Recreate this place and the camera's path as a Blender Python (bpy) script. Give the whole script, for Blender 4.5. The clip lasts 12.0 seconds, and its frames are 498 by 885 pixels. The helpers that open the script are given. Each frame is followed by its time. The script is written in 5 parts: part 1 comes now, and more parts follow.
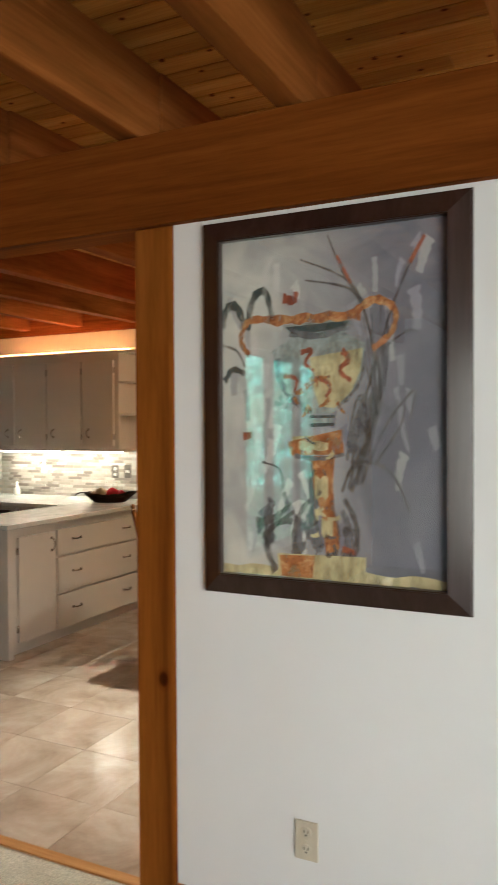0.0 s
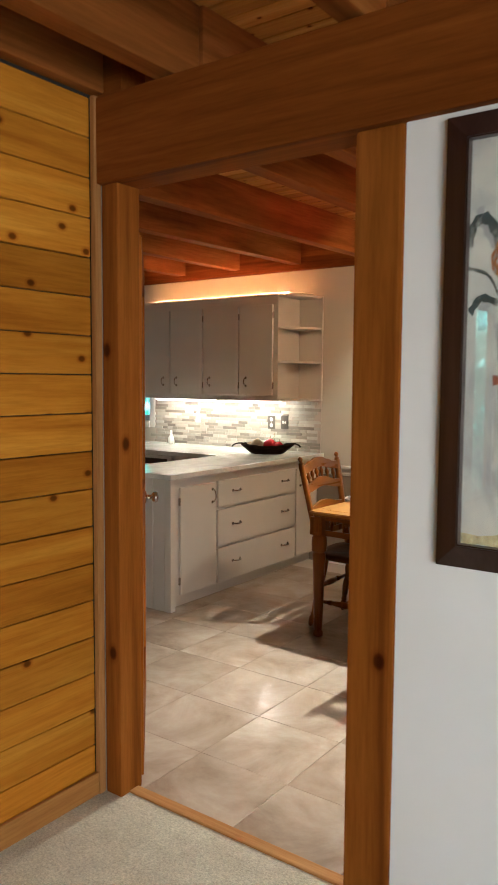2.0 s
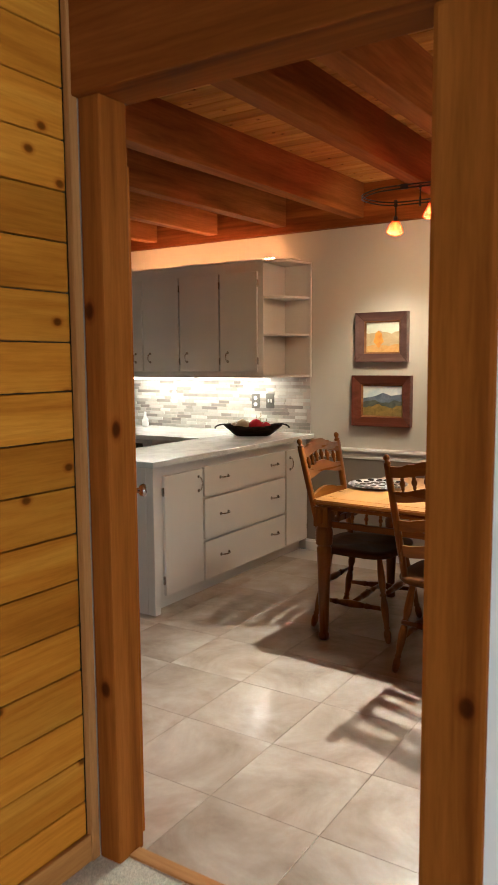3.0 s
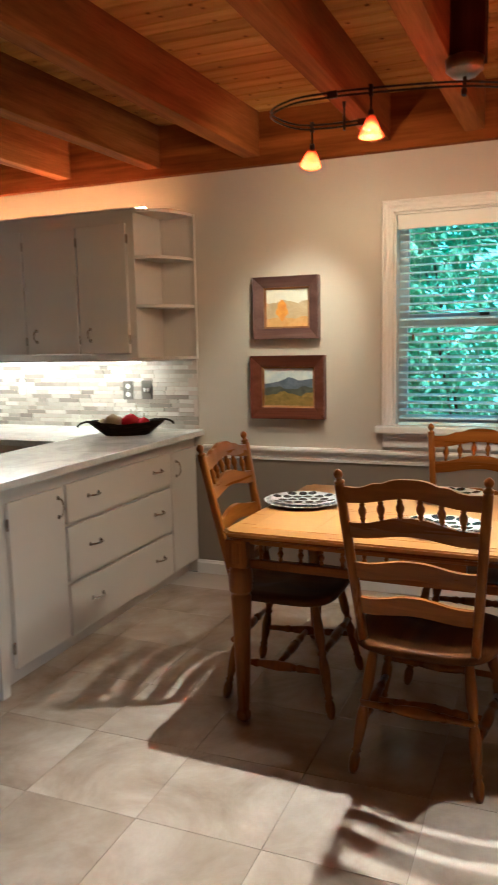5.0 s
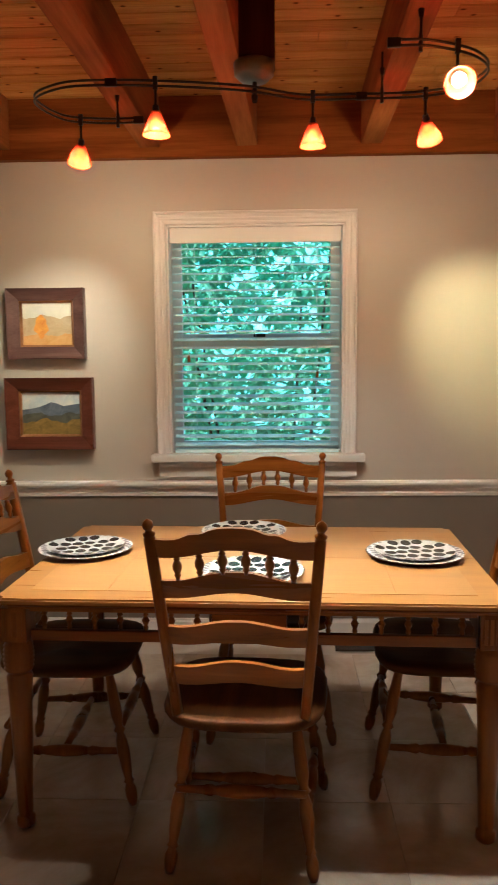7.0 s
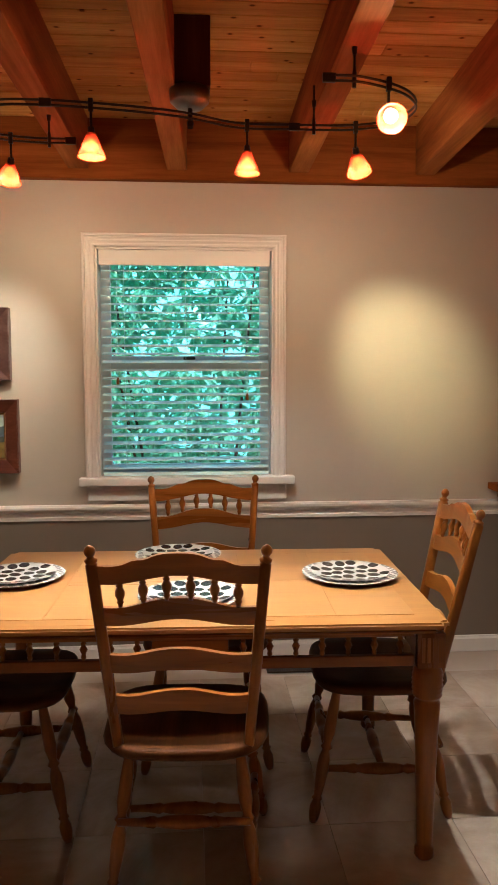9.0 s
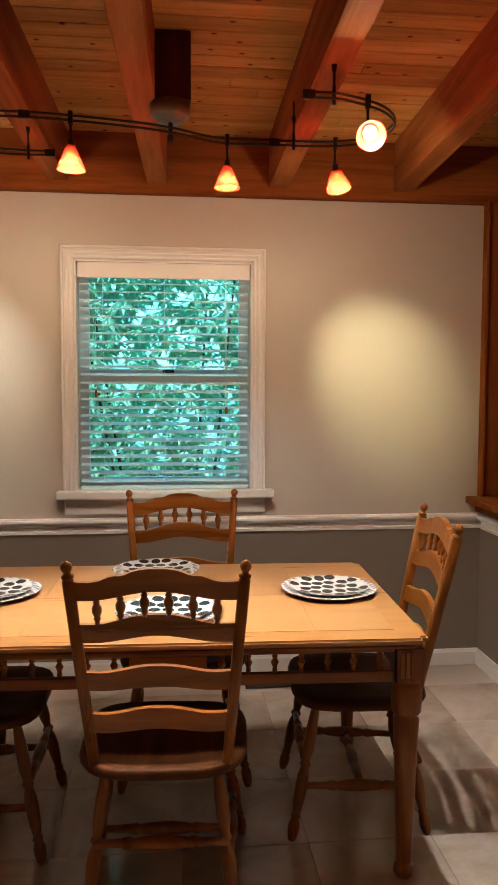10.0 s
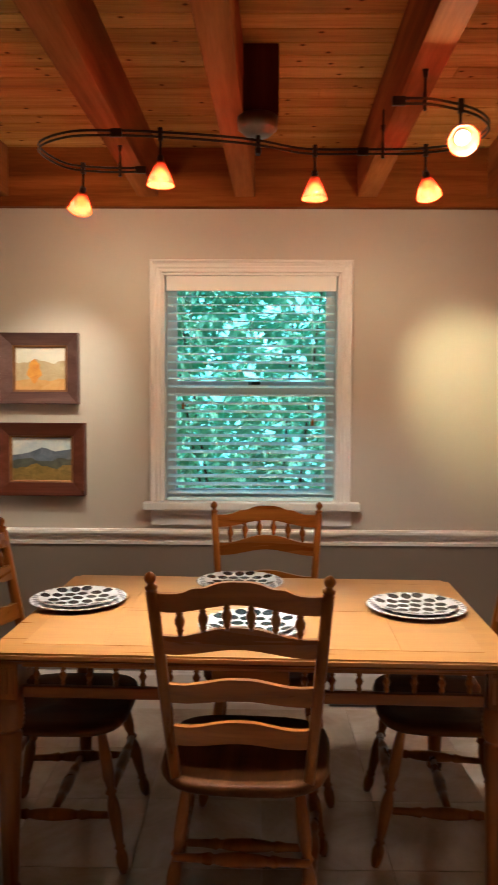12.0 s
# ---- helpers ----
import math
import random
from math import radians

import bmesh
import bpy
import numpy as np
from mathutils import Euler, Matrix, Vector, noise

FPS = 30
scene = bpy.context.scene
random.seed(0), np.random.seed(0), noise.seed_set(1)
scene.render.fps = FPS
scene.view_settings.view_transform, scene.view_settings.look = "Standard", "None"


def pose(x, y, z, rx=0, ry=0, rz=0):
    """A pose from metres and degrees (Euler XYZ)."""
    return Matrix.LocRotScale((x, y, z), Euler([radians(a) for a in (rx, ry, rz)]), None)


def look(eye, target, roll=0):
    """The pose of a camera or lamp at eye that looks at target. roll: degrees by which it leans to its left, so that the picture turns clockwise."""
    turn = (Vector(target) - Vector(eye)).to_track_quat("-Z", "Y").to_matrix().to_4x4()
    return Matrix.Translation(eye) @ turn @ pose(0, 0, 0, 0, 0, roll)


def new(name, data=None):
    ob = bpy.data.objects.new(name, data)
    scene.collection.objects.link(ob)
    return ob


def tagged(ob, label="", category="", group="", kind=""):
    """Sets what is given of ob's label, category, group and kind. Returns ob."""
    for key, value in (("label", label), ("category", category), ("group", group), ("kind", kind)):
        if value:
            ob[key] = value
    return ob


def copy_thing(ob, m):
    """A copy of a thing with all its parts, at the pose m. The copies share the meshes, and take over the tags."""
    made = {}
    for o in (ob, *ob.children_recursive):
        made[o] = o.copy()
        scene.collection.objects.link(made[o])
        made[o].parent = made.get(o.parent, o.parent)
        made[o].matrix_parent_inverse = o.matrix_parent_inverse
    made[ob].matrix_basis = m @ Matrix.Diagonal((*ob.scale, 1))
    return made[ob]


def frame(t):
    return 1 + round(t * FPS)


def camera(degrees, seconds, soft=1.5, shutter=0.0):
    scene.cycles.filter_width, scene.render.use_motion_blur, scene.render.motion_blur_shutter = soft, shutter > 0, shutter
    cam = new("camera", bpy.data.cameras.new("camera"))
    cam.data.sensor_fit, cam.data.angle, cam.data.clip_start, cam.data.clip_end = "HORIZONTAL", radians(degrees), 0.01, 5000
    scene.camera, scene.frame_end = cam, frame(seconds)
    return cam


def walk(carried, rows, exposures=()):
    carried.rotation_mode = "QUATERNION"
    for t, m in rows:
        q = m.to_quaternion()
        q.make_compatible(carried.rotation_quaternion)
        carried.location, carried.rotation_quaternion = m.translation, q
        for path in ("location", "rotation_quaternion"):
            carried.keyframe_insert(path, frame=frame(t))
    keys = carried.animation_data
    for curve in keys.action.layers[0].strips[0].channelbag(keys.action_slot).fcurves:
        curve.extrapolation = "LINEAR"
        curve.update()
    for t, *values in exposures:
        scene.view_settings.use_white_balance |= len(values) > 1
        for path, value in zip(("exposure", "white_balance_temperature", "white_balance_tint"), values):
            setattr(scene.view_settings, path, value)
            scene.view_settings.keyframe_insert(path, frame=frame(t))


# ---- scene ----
# camera and walk
cam = camera(36.8, 12.0, shutter=0.4)
PATH = [
    (0, (0.177, 0.395, 1.497), (-0.694, 2.195, 1.462), -0.3),
    (0.5, (0.133, 0.407, 1.485), (-0.914, 2.11, 1.424), 0.1),
    (1, (0.076, 0.414, 1.483), (-1.06, 2.057, 1.39), 0.7),
    (1.5, (-0.032, 0.475, 1.478), (-1.196, 2.096, 1.347), 0.6),
    (2, (-0.218, 0.566, 1.469), (-1.381, 2.184, 1.308), 0.4),
    (2.5, (-0.419, 0.699, 1.445), (-1.556, 2.332, 1.249), -0.1),
    (4.3, (-1.166, 1.512, 1.422), (-2.073, 3.28, 1.192), -0.5),
    (4.5, (-1.203, 1.61, 1.41), (-2.094, 3.386, 1.181), -0.5),
    (5, (-1.321, 1.801, 1.41), (-2.07, 3.636, 1.145), -1.2),
    (5.5, (-1.427, 1.96, 1.405), (-1.973, 3.857, 1.083), -0.2),
    (6, (-1.456, 2.099, 1.403), (-1.95, 4.009, 1.076), 0.0),
    (6.5, (-1.509, 2.138, 1.429), (-1.816, 4.096, 1.162), -0.2),
    (7, (-1.592, 2.118, 1.434), (-1.663, 4.104, 1.203), -0.5),
    (8.8, (-1.67, 2.107, 1.434), (-1.531, 4.094, 1.259), -0.3),
    (9, (-1.663, 2.119, 1.44), (-1.51, 4.105, 1.265), -0.1),
    (9.5, (-1.662, 2.127, 1.441), (-1.476, 4.113, 1.283), 0.1),
    (10, (-1.664, 2.129, 1.445), (-1.454, 4.113, 1.303), 0.2),
    (10.5, (-1.664, 2.123, 1.444), (-1.446, 4.107, 1.316), 0.4),
    (11, (-1.662, 2.128, 1.444), (-1.464, 4.114, 1.324), 0.6),
    (11.5, (-1.667, 2.123, 1.449), (-1.499, 4.112, 1.336), 0.8),
    (12, (-1.658, 2.154, 1.445), (-1.678, 4.151, 1.334), 0.3),
]
walk(cam, [(t, look(eye, target, roll)) for t, eye, target, roll in PATH],
     [(0.0, 2.15, 5150, 10), (2.5, 2.2, 4950, 10), (4.5, 2.1, 4650, 8), (6.0, 2.05, 4650, 8),
      (7.0, 1.95, 4800, 10), (9.0, 1.9, 4850, 14), (12.0, 1.9, 4900, 15)])

FAR, DOOR_Y, BACK = 5.865, 2.365, -3.6
CEIL, BEAM, HEAD = 2.66, 2.425, 2.125

# ---- world and lights ----
world = bpy.data.worlds.new("sky")
scene.world = world
world.use_nodes = True
wn = world.node_tree.nodes
sky = wn.new("ShaderNodeTexSky")
sky.sky_type = 'NISHITA'
sky.sun_disc = False
sky.sun_elevation = radians(58)
sky.sun_rotation = radians(165)
world.node_tree.links.new(sky.outputs[0], wn["Background"].inputs[0])
wn["Background"].inputs[1].default_value = 0.15


DIM = 0.60


def lamp(name, kind, place, target, power, colour, size=0.05, spot=100, blend=0.5, size_y=None):
    data = bpy.data.lights.new(name, kind)
    data.energy, data.color = power * (1.0 if kind == 'SUN' else DIM), colour
    if kind == 'AREA':
        data.shape, data.size, data.size_y = 'RECTANGLE', size, size_y or size
    elif kind == 'SUN':
        data.angle = size
    else:
        data.shadow_soft_size = size
    if kind == 'SPOT':
        data.spot_size, data.spot_blend = radians(spot), blend
    ob = new(name, data)
    ob.matrix_world = look(place, target)
    return ob


lamp("sun", 'SUN', (1.2, -4.6, 7.6), (0, 0, 0), 2.0, (1.0, 0.96, 0.88), radians(3))
patio = lamp("patio_door_daylight", 'AREA', (2.68, -0.7, 1.25), (-0.6, 2.2, 1.05), 15, (1.0, 0.86, 0.60), 2.4, size_y=1.6)
patio.data.spread = radians(88)

# ---- materials ----


def nodes_of(name):
    m = bpy.data.materials.new(name)
    m.use_nodes = True
    t = m.node_tree
    return m, t, t.nodes["Principled BSDF"]


def ramp(t, fac, stops):
    r = t.nodes.new("ShaderNodeValToRGB")
    r.color_ramp.elements[0].position, r.color_ramp.elements[0].color = stops[0][0], (*stops[0][1], 1)
    r.color_ramp.elements[1].position, r.color_ramp.elements[1].color = stops[-1][0], (*stops[-1][1], 1)
    for p, c in stops[1:-1]:
        e = r.color_ramp.elements.new(p)
        e.color = (*c, 1)
    t.links.new(fac, r.inputs[0])
    return r.outputs[0]


def coords(t, scale=(1, 1, 1), shift=True, kind="Object"):
    tc = t.nodes.new("ShaderNodeTexCoord")
    mp = t.nodes.new("ShaderNodeMapping")
    mp.inputs["Scale"].default_value = scale
    t.links.new(tc.outputs[kind], mp.inputs[0])
    if shift:
        oi = t.nodes.new("ShaderNodeObjectInfo")
        ml = t.nodes.new("ShaderNodeVectorMath")
        ml.operation = 'SCALE'
        ml.inputs[0].default_value = (17.3, 9.1, 23.7)
        t.links.new(oi.outputs["Random"], ml.inputs["Scale"])
        t.links.new(ml.outputs[0], mp.inputs["Location"])
    return mp.outputs[0]


def noise_tex(t, vec, scale, detail=6, rough=0.6, distort=0.0):
    n = t.nodes.new("ShaderNodeTexNoise")
    n.inputs["Scale"].default_value, n.inputs["Detail"].default_value = scale, detail
    n.inputs["Roughness"].default_value, n.inputs["Distortion"].default_value = rough, distort
    t.links.new(vec, n.inputs["Vector"])
    return n.outputs[0]


def mixed(t, fac, a, b, mode='MIX'):
    m = t.nodes.new("ShaderNodeMix")
    m.data_type, m.blend_type = 'RGBA', mode
    for sock, v in ((m.inputs[0], fac), (m.inputs[6], a), (m.inputs[7], b)):
        if isinstance(v, (int, float)):
            sock.default_value = v
        elif isinstance(v, tuple):
            sock.default_value = (*v, 1)
        else:
            t.links.new(v, sock)
    return m.outputs[2]


def bump(t, b, height, strength=0.2, dist=0.002):
    n = t.nodes.new("ShaderNodeBump")
    n.inputs["Strength"].default_value, n.inputs["Distance"].default_value = strength, dist
    t.links.new(height, n.inputs["Height"])
    t.links.new(n.outputs[0], b.inputs["Normal"])


def rough_from(t, b, vec_out, lo, hi):
    r = t.nodes.new("ShaderNodeMapRange")
    r.inputs[3].default_value, r.inputs[4].default_value = lo, hi
    t.links.new(vec_out, r.inputs[0])
    t.links.new(r.outputs[0], b.inputs["Roughness"])


def wood(name, dark, mid, light, axis='X', rough=0.4, knots=0.0, grain=1.0, vary=0.25, coat=0.0, island=False, streak=0.55):
    """Wood with grain running along the axis, and round knots where asked for."""
    m, t, b = nodes_of(name)
    k = {'X': (0.06, 1, 1), 'Y': (1, 0.06, 1), 'Z': (1, 1, 0.06)}[axis]
    v = coords(t, tuple(c * 9 * grain for c in k))
    broad = noise_tex(t, v, 1.3, 4, 0.55, 0.8)
    fine = noise_tex(t, v, 14, 5, 0.65)
    col = ramp(t, broad, [(0.28, dark), (0.5, mid), (0.72, light)])
    fr = ramp(t, fine, [(0.3, (0.62, 0.55, 0.5)), (0.6, (1, 1, 1))])
    col = mixed(t, streak, col, fr, 'MULTIPLY')
    if knots:
        sep = t.nodes.new("ShaderNodeSeparateXYZ")
        t.links.new(coords(t), sep.inputs[0])
        add = t.nodes.new("ShaderNodeMath")
        ax = 'XYZ'.index(axis)
        rest = [i for i in range(3) if i != ax]
        t.links.new(sep.outputs[rest[0]], add.inputs[0])
        t.links.new(sep.outputs[rest[1]], add.inputs[1])
        com = t.nodes.new("ShaderNodeCombineXYZ")
        t.links.new(sep.outputs[ax], com.inputs[0])
        t.links.new(add.outputs[0], com.inputs[1])
        mk = t.nodes.new("ShaderNodeMapping")
        mk.inputs["Scale"].default_value = (1.9 * knots, 2.7 * knots, 1)
        t.links.new(com.outputs[0], mk.inputs[0])
        vo = t.nodes.new("ShaderNodeTexVoronoi")
        vo.voronoi_dimensions = '2D'
        vo.inputs["Scale"].default_value = 1.0
        t.links.new(mk.outputs[0], vo.inputs["Vector"])
        spot = ramp(t, vo.outputs["Distance"], [(0.03, (0.12, 0.05, 0.025)), (0.045, (0.32, 0.16, 0.09)), (0.062, (0.78, 0.66, 0.55)), (0.10, (1, 1, 1))])
        pick = t.nodes.new("ShaderNodeSeparateColor")
        t.links.new(vo.outputs["Color"], pick.inputs[0])
        some = t.nodes.new("ShaderNodeMath")
        some.operation = 'GREATER_THAN'
        some.inputs[1].default_value = 0.3
        t.links.new(pick.outputs[0], some.inputs[0])
        spot = mixed(t, some.outputs[0], (1.0, 1.0, 1.0), spot)
        col = mixed(t, 0.85, col, spot, 'MULTIPLY')
    if island:
        g = t.nodes.new("ShaderNodeNewGeometry")
        rnd = g.outputs["Random Per Island"]
    else:
        rnd = t.nodes.new("ShaderNodeObjectInfo").outputs["Random"]
    tone = ramp(t, rnd, [(0.0, (1 - vary, 1 - vary * 1.1, 1 - vary * 1.2)), (1.0, (1.0, 1.0, 1.0))])
    col = mixed(t, 1.0, col, tone, 'MULTIPLY')
    t.links.new(col, b.inputs["Base Color"])
    rough_from(t, b, broad, rough - 0.08, rough + 0.12)
    b.inputs["Coat Weight"].default_value = coat
    b.inputs["Specular IOR Level"].default_value = 0.2 if coat else 0.03
    b.inputs["Coat Roughness"].default_value = 0.18
    bump(t, b, fine, 0.12, 0.001)
    return m


def paint(name, colour, rough=0.5, scale=60, strength=0.12, stain=0.06):
    m, t, b = nodes_of(name)
    v = coords(t, shift=False)
    big = noise_tex(t, v, 1.7, 4)
    fine = noise_tex(t, v, scale, 3)
    lo = tuple(c * (1 - stain) for c in colour)
    hi = tuple(min(1, c * (1 + stain)) for c in colour)
    t.links.new(ramp(t, big, [(0.3, lo), (0.7, hi)]), b.inputs["Base Color"])
    rough_from(t, b, big, rough - 0.05, rough + 0.08)
    bump(t, b, fine, strength, 0.0015)
    return m


def metal(name, colour, rough=0.3):
    m, t, b = nodes_of(name)
    v = coords(t)
    n = noise_tex(t, v, 40, 3)
    t.links.new(ramp(t, n, [(0.3, tuple(c * 0.8 for c in colour)), (0.7, colour)]), b.inputs["Base Color"])
    b.inputs["Metallic"].default_value = 1.0
    rough_from(t, b, n, rough - 0.06, rough + 0.1)
    return m


def plain(name, colour, rough=0.5, metallic=0.0):
    m, t, b = nodes_of(name)
    v = coords(t)
    n = noise_tex(t, v, 18, 4)
    t.links.new(ramp(t, n, [(0.3, tuple(c * 0.88 for c in colour)), (0.7, colour)]), b.inputs["Base Color"])
    b.inputs["Metallic"].default_value = metallic
    rough_from(t, b, n, rough - 0.05, rough + 0.08)
    return m


def glow(name, colour, strength):
    m, t, b = nodes_of(name)
    b.inputs["Base Color"].default_value = (*colour, 1)
    b.inputs["Emission Color"].default_value = (*colour, 1)
    b.inputs["Emission Strength"].default_value = strength * DIM
    return m


def glass(name, colour=(1, 1, 1), rough=0.0, ior=1.45):
    m, t, b = nodes_of(name)
    b.inputs["Base Color"].default_value = (*colour, 1)
    b.inputs["Transmission Weight"].default_value = 1.0
    b.inputs["Roughness"].default_value = rough
    b.inputs["IOR"].default_value = ior
    return m


M_beam = wood("stained_fir_beam", (0.17, 0.054, 0.010), (0.31, 0.109, 0.020), (0.43, 0.163, 0.034), 'Y', 0.6, 0, 0.7)
M_header = wood("stained_fir_header", (0.13, 0.034, 0.004), (0.24, 0.071, 0.008), (0.34, 0.110, 0.015), 'X', 0.58, 0, 0.7)
M_post = wood("stained_fir_post", (0.19, 0.056, 0.006), (0.32, 0.106, 0.011), (0.42, 0.152, 0.02), 'Z', 0.52, 1.2, 0.8)
M_ceiling = wood("knotty_pine_ceiling", (0.41, 0.17, 0.028), (0.57, 0.272, 0.050), (0.69, 0.375, 0.09), 'X', 0.55, 3.1, 0.9, 0.3, island=True)
M_pine = wood("knotty_pine_plank", (0.42, 0.15, 0.008), (0.59, 0.240, 0.014), (0.70, 0.33, 0.028), 'Y', 0.52, 1.9, 0.8, 0.42)
M_pine_trim = wood("pine_trim", (0.30, 0.13, 0.03), (0.42, 0.20, 0.05), (0.5, 0.26, 0.08), 'Y', 0.4)
M_pine_x = wood("pine_threshold", (0.34, 0.16, 0.05), (0.46, 0.23, 0.08), (0.55, 0.30, 0.11), 'X', 0.42, 0.5)
M_white_wall = paint("white_wall_paint", (0.78, 0.77, 0.76), 0.55, 90, 0.18, 0.02)
M_taupe = paint("taupe_wall_paint", (0.53, 0.465, 0.385), 0.5, 90, 0.15, 0.03)
M_taupe_dark = paint("dark_taupe_wall_paint", (0.215, 0.172, 0.132), 0.5, 90, 0.15, 0.04)
M_trim = paint("white_trim_paint", (0.74, 0.70, 0.66), 0.35, 50, 0.06, 0.02)
# white sashes, with bluish window light mixed into the base colour
M_sash = paint("daylight_tinted_sash", (0.70, 0.77, 0.80), 0.35, 50, 0.05, 0.02)
M_cab = paint("greige_cabinet_paint", (0.66, 0.60, 0.53), 0.38, 70, 0.10, 0.03)
M_dark_plain = plain("dark_recess", (0.03, 0.025, 0.02), 0.7)
M_oak = wood("oak_furniture", (0.12, 0.034, 0.002), (0.205, 0.064, 0.004), (0.29, 0.100, 0.008), 'Z', 0.28, 0, 1.2, 0.12, 0.06, streak=0.35)
M_oak_x = wood("oak_furniture_rail", (0.12, 0.034, 0.002), (0.205, 0.064, 0.004), (0.29, 0.100, 0.008), 'X', 0.28, 0, 1.2, 0.12, 0.06, streak=0.35)
M_top = wood("maple_table_top", (0.34, 0.158, 0.042), (0.385, 0.186, 0.052), (0.43, 0.216, 0.066), 'X', 0.30, 0, 0.8, 0.10, 0.3, streak=0.2)
M_top_frame = wood("maple_table_border", (0.28, 0.118, 0.022), (0.35, 0.155, 0.031), (0.41, 0.19, 0.043), 'X', 0.28, 0, 0.8, 0.05, 0.35, streak=0.3)
M_seat = wood("dark_oak_seat", (0.05, 0.017, 0.004), (0.09, 0.033, 0.009), (0.135, 0.055, 0.016), 'Y', 0.36, 0, 1.0, 0.1)
M_art_frame = wood("espresso_frame", (0.022, 0.010, 0.008), (0.034, 0.017, 0.013), (0.05, 0.026, 0.02), 'Z', 0.3, 0, 1.0, 0.05, 0.6)
M_red_frame = wood("mahogany_frame", (0.075, 0.018, 0.009), (0.125, 0.034, 0.017), (0.18, 0.055, 0.028), 'X', 0.35, 0, 1.0, 0.05, 0.3)
M_brown_frame = wood("walnut_frame", (0.075, 0.036, 0.028), (0.115, 0.058, 0.047), (0.155, 0.083, 0.068), 'X', 0.35, 0, 1.0, 0.05, 0.3)
M_chrome = metal("brushed_nickel", (0.66, 0.63, 0.58), 0.2)
M_dark_metal = metal("dark_bronze", (0.055, 0.045, 0.04), 0.42)
M_grey_metal = metal("satin_grey_metal", (0.15, 0.148, 0.145), 0.4)
M_black = plain("black_plastic", (0.02, 0.018, 0.017), 0.35)
M_glass = glass("window_glass")
M_art_glass = glass("picture_glass", ior=1.7)


def carpet_material():
    m, t, b = nodes_of("beige_carpet")
    v = coords(t, shift=False)
    pile = noise_tex(t, v, 160, 4, 0.7)
    patch = noise_tex(t, v, 7, 5, 0.65)
    c1 = ramp(t, pile, [(0.32, (0.46, 0.42, 0.32)), (0.68, (0.86, 0.80, 0.65))])
    c2 = ramp(t, patch, [(0.3, (0.78, 0.77, 0.75)), (0.7, (1, 1, 1))])
    t.links.new(mixed(t, 1.0, c1, c2, 'MULTIPLY'), b.inputs["Base Color"])
    b.inputs["Roughness"].default_value = 0.95
    b.inputs["Sheen Weight"].default_value = 0.25
    bump(t, b, pile, 0.9, 0.006)
    return m


def tile_material():
    m, t, b = nodes_of("floor_tile")
    v = coords(t)
    cloud = noise_tex(t, v, 2.6, 7, 0.62, 0.6)
    vein = noise_tex(t, v, 9, 6, 0.7, 1.5)
    col = ramp(t, cloud, [(0.28, (0.34, 0.255, 0.19)), (0.5, (0.53, 0.43, 0.345)), (0.72, (0.70, 0.61, 0.52))])
    col = mixed(t, 0.35, col, ramp(t, vein, [(0.25, (0.75, 0.7, 0.66)), (0.75, (1, 1, 1))]), 'MULTIPLY')
    tone = ramp(t, t.nodes.new("ShaderNodeObjectInfo").outputs["Random"], [(0, (0.86, 0.85, 0.84)), (1, (1, 1, 1))])
    t.links.new(mixed(t, 1.0, col, tone, 'MULTIPLY'), b.inputs["Base Color"])
    rough_from(t, b, cloud, 0.15, 0.24)
    b.inputs["Specular IOR Level"].default_value = 0.9
    bump(t, b, vein, 0.10, 0.002)
    return m


def quartz_material():
    m, t, b = nodes_of("quartz_counter")
    v = coords(t, shift=False)
    fleck = noise_tex(t, v, 120, 3, 0.7)
    cloud = noise_tex(t, v, 4, 6, 0.6, 1.2)
    c = ramp(t, cloud, [(0.35, (0.60, 0.60, 0.57)), (0.6, (0.78, 0.78, 0.74))])
    t.links.new(mixed(t, 0.4, c, ramp(t, fleck, [(0.35, (0.6, 0.6, 0.6)), (0.55, (1, 1, 1))]), 'MULTIPLY'), b.inputs["Base Color"])
    b.inputs["Roughness"].default_value = 0.12
    return m


def mosaic_material():
    m, t, b = nodes_of("mosaic_tile")
    rnd = t.nodes.new("ShaderNodeObjectInfo").outputs["Random"]
    c = ramp(t, rnd, [(0.0, (0.27, 0.24, 0.205)), (0.18, (0.38, 0.34, 0.29)), (0.4, (0.58, 0.54, 0.47)), (0.65, (0.44, 0.40, 0.35)), (1.0, (0.68, 0.65, 0.59))])
    v = coords(t)
    n = noise_tex(t, v, 25, 4)
    t.links.new(mixed(t, 0.5, c, ramp(t, n, [(0.3, (0.8, 0.78, 0.76)), (0.7, (1, 1, 1))]), 'MULTIPLY'), b.inputs["Base Color"])
    b.inputs["Roughness"].default_value = 0.22
    return m


M_carpet, M_tile, M_quartz, M_mosaic = carpet_material(), tile_material(), quartz_material(), mosaic_material()
M_grout = paint("grey_grout", (0.47, 0.39, 0.325), 0.8, 150, 0.3, 0.1)


# ---- mesh helpers ----
def mesh_from(bm, name, material, smooth=False):
    me = bpy.data.meshes.new(name)
    bmesh.ops.recalc_face_normals(bm, faces=bm.faces[:])
    bm.to_mesh(me)
    bm.free()
    me.materials.append(material)
    if smooth:
        me.polygons.foreach_set("use_smooth", [True] * len(me.polygons))
    return me


def part(name, bm, material, parent=None, label="", smooth=False):
    ob = new(name, bm if isinstance(bm, bpy.types.Mesh) else mesh_from(bm, name, material, smooth))
    if parent is not None:
        ob.parent = parent
    if label:
        ob["label"] = label
    return ob


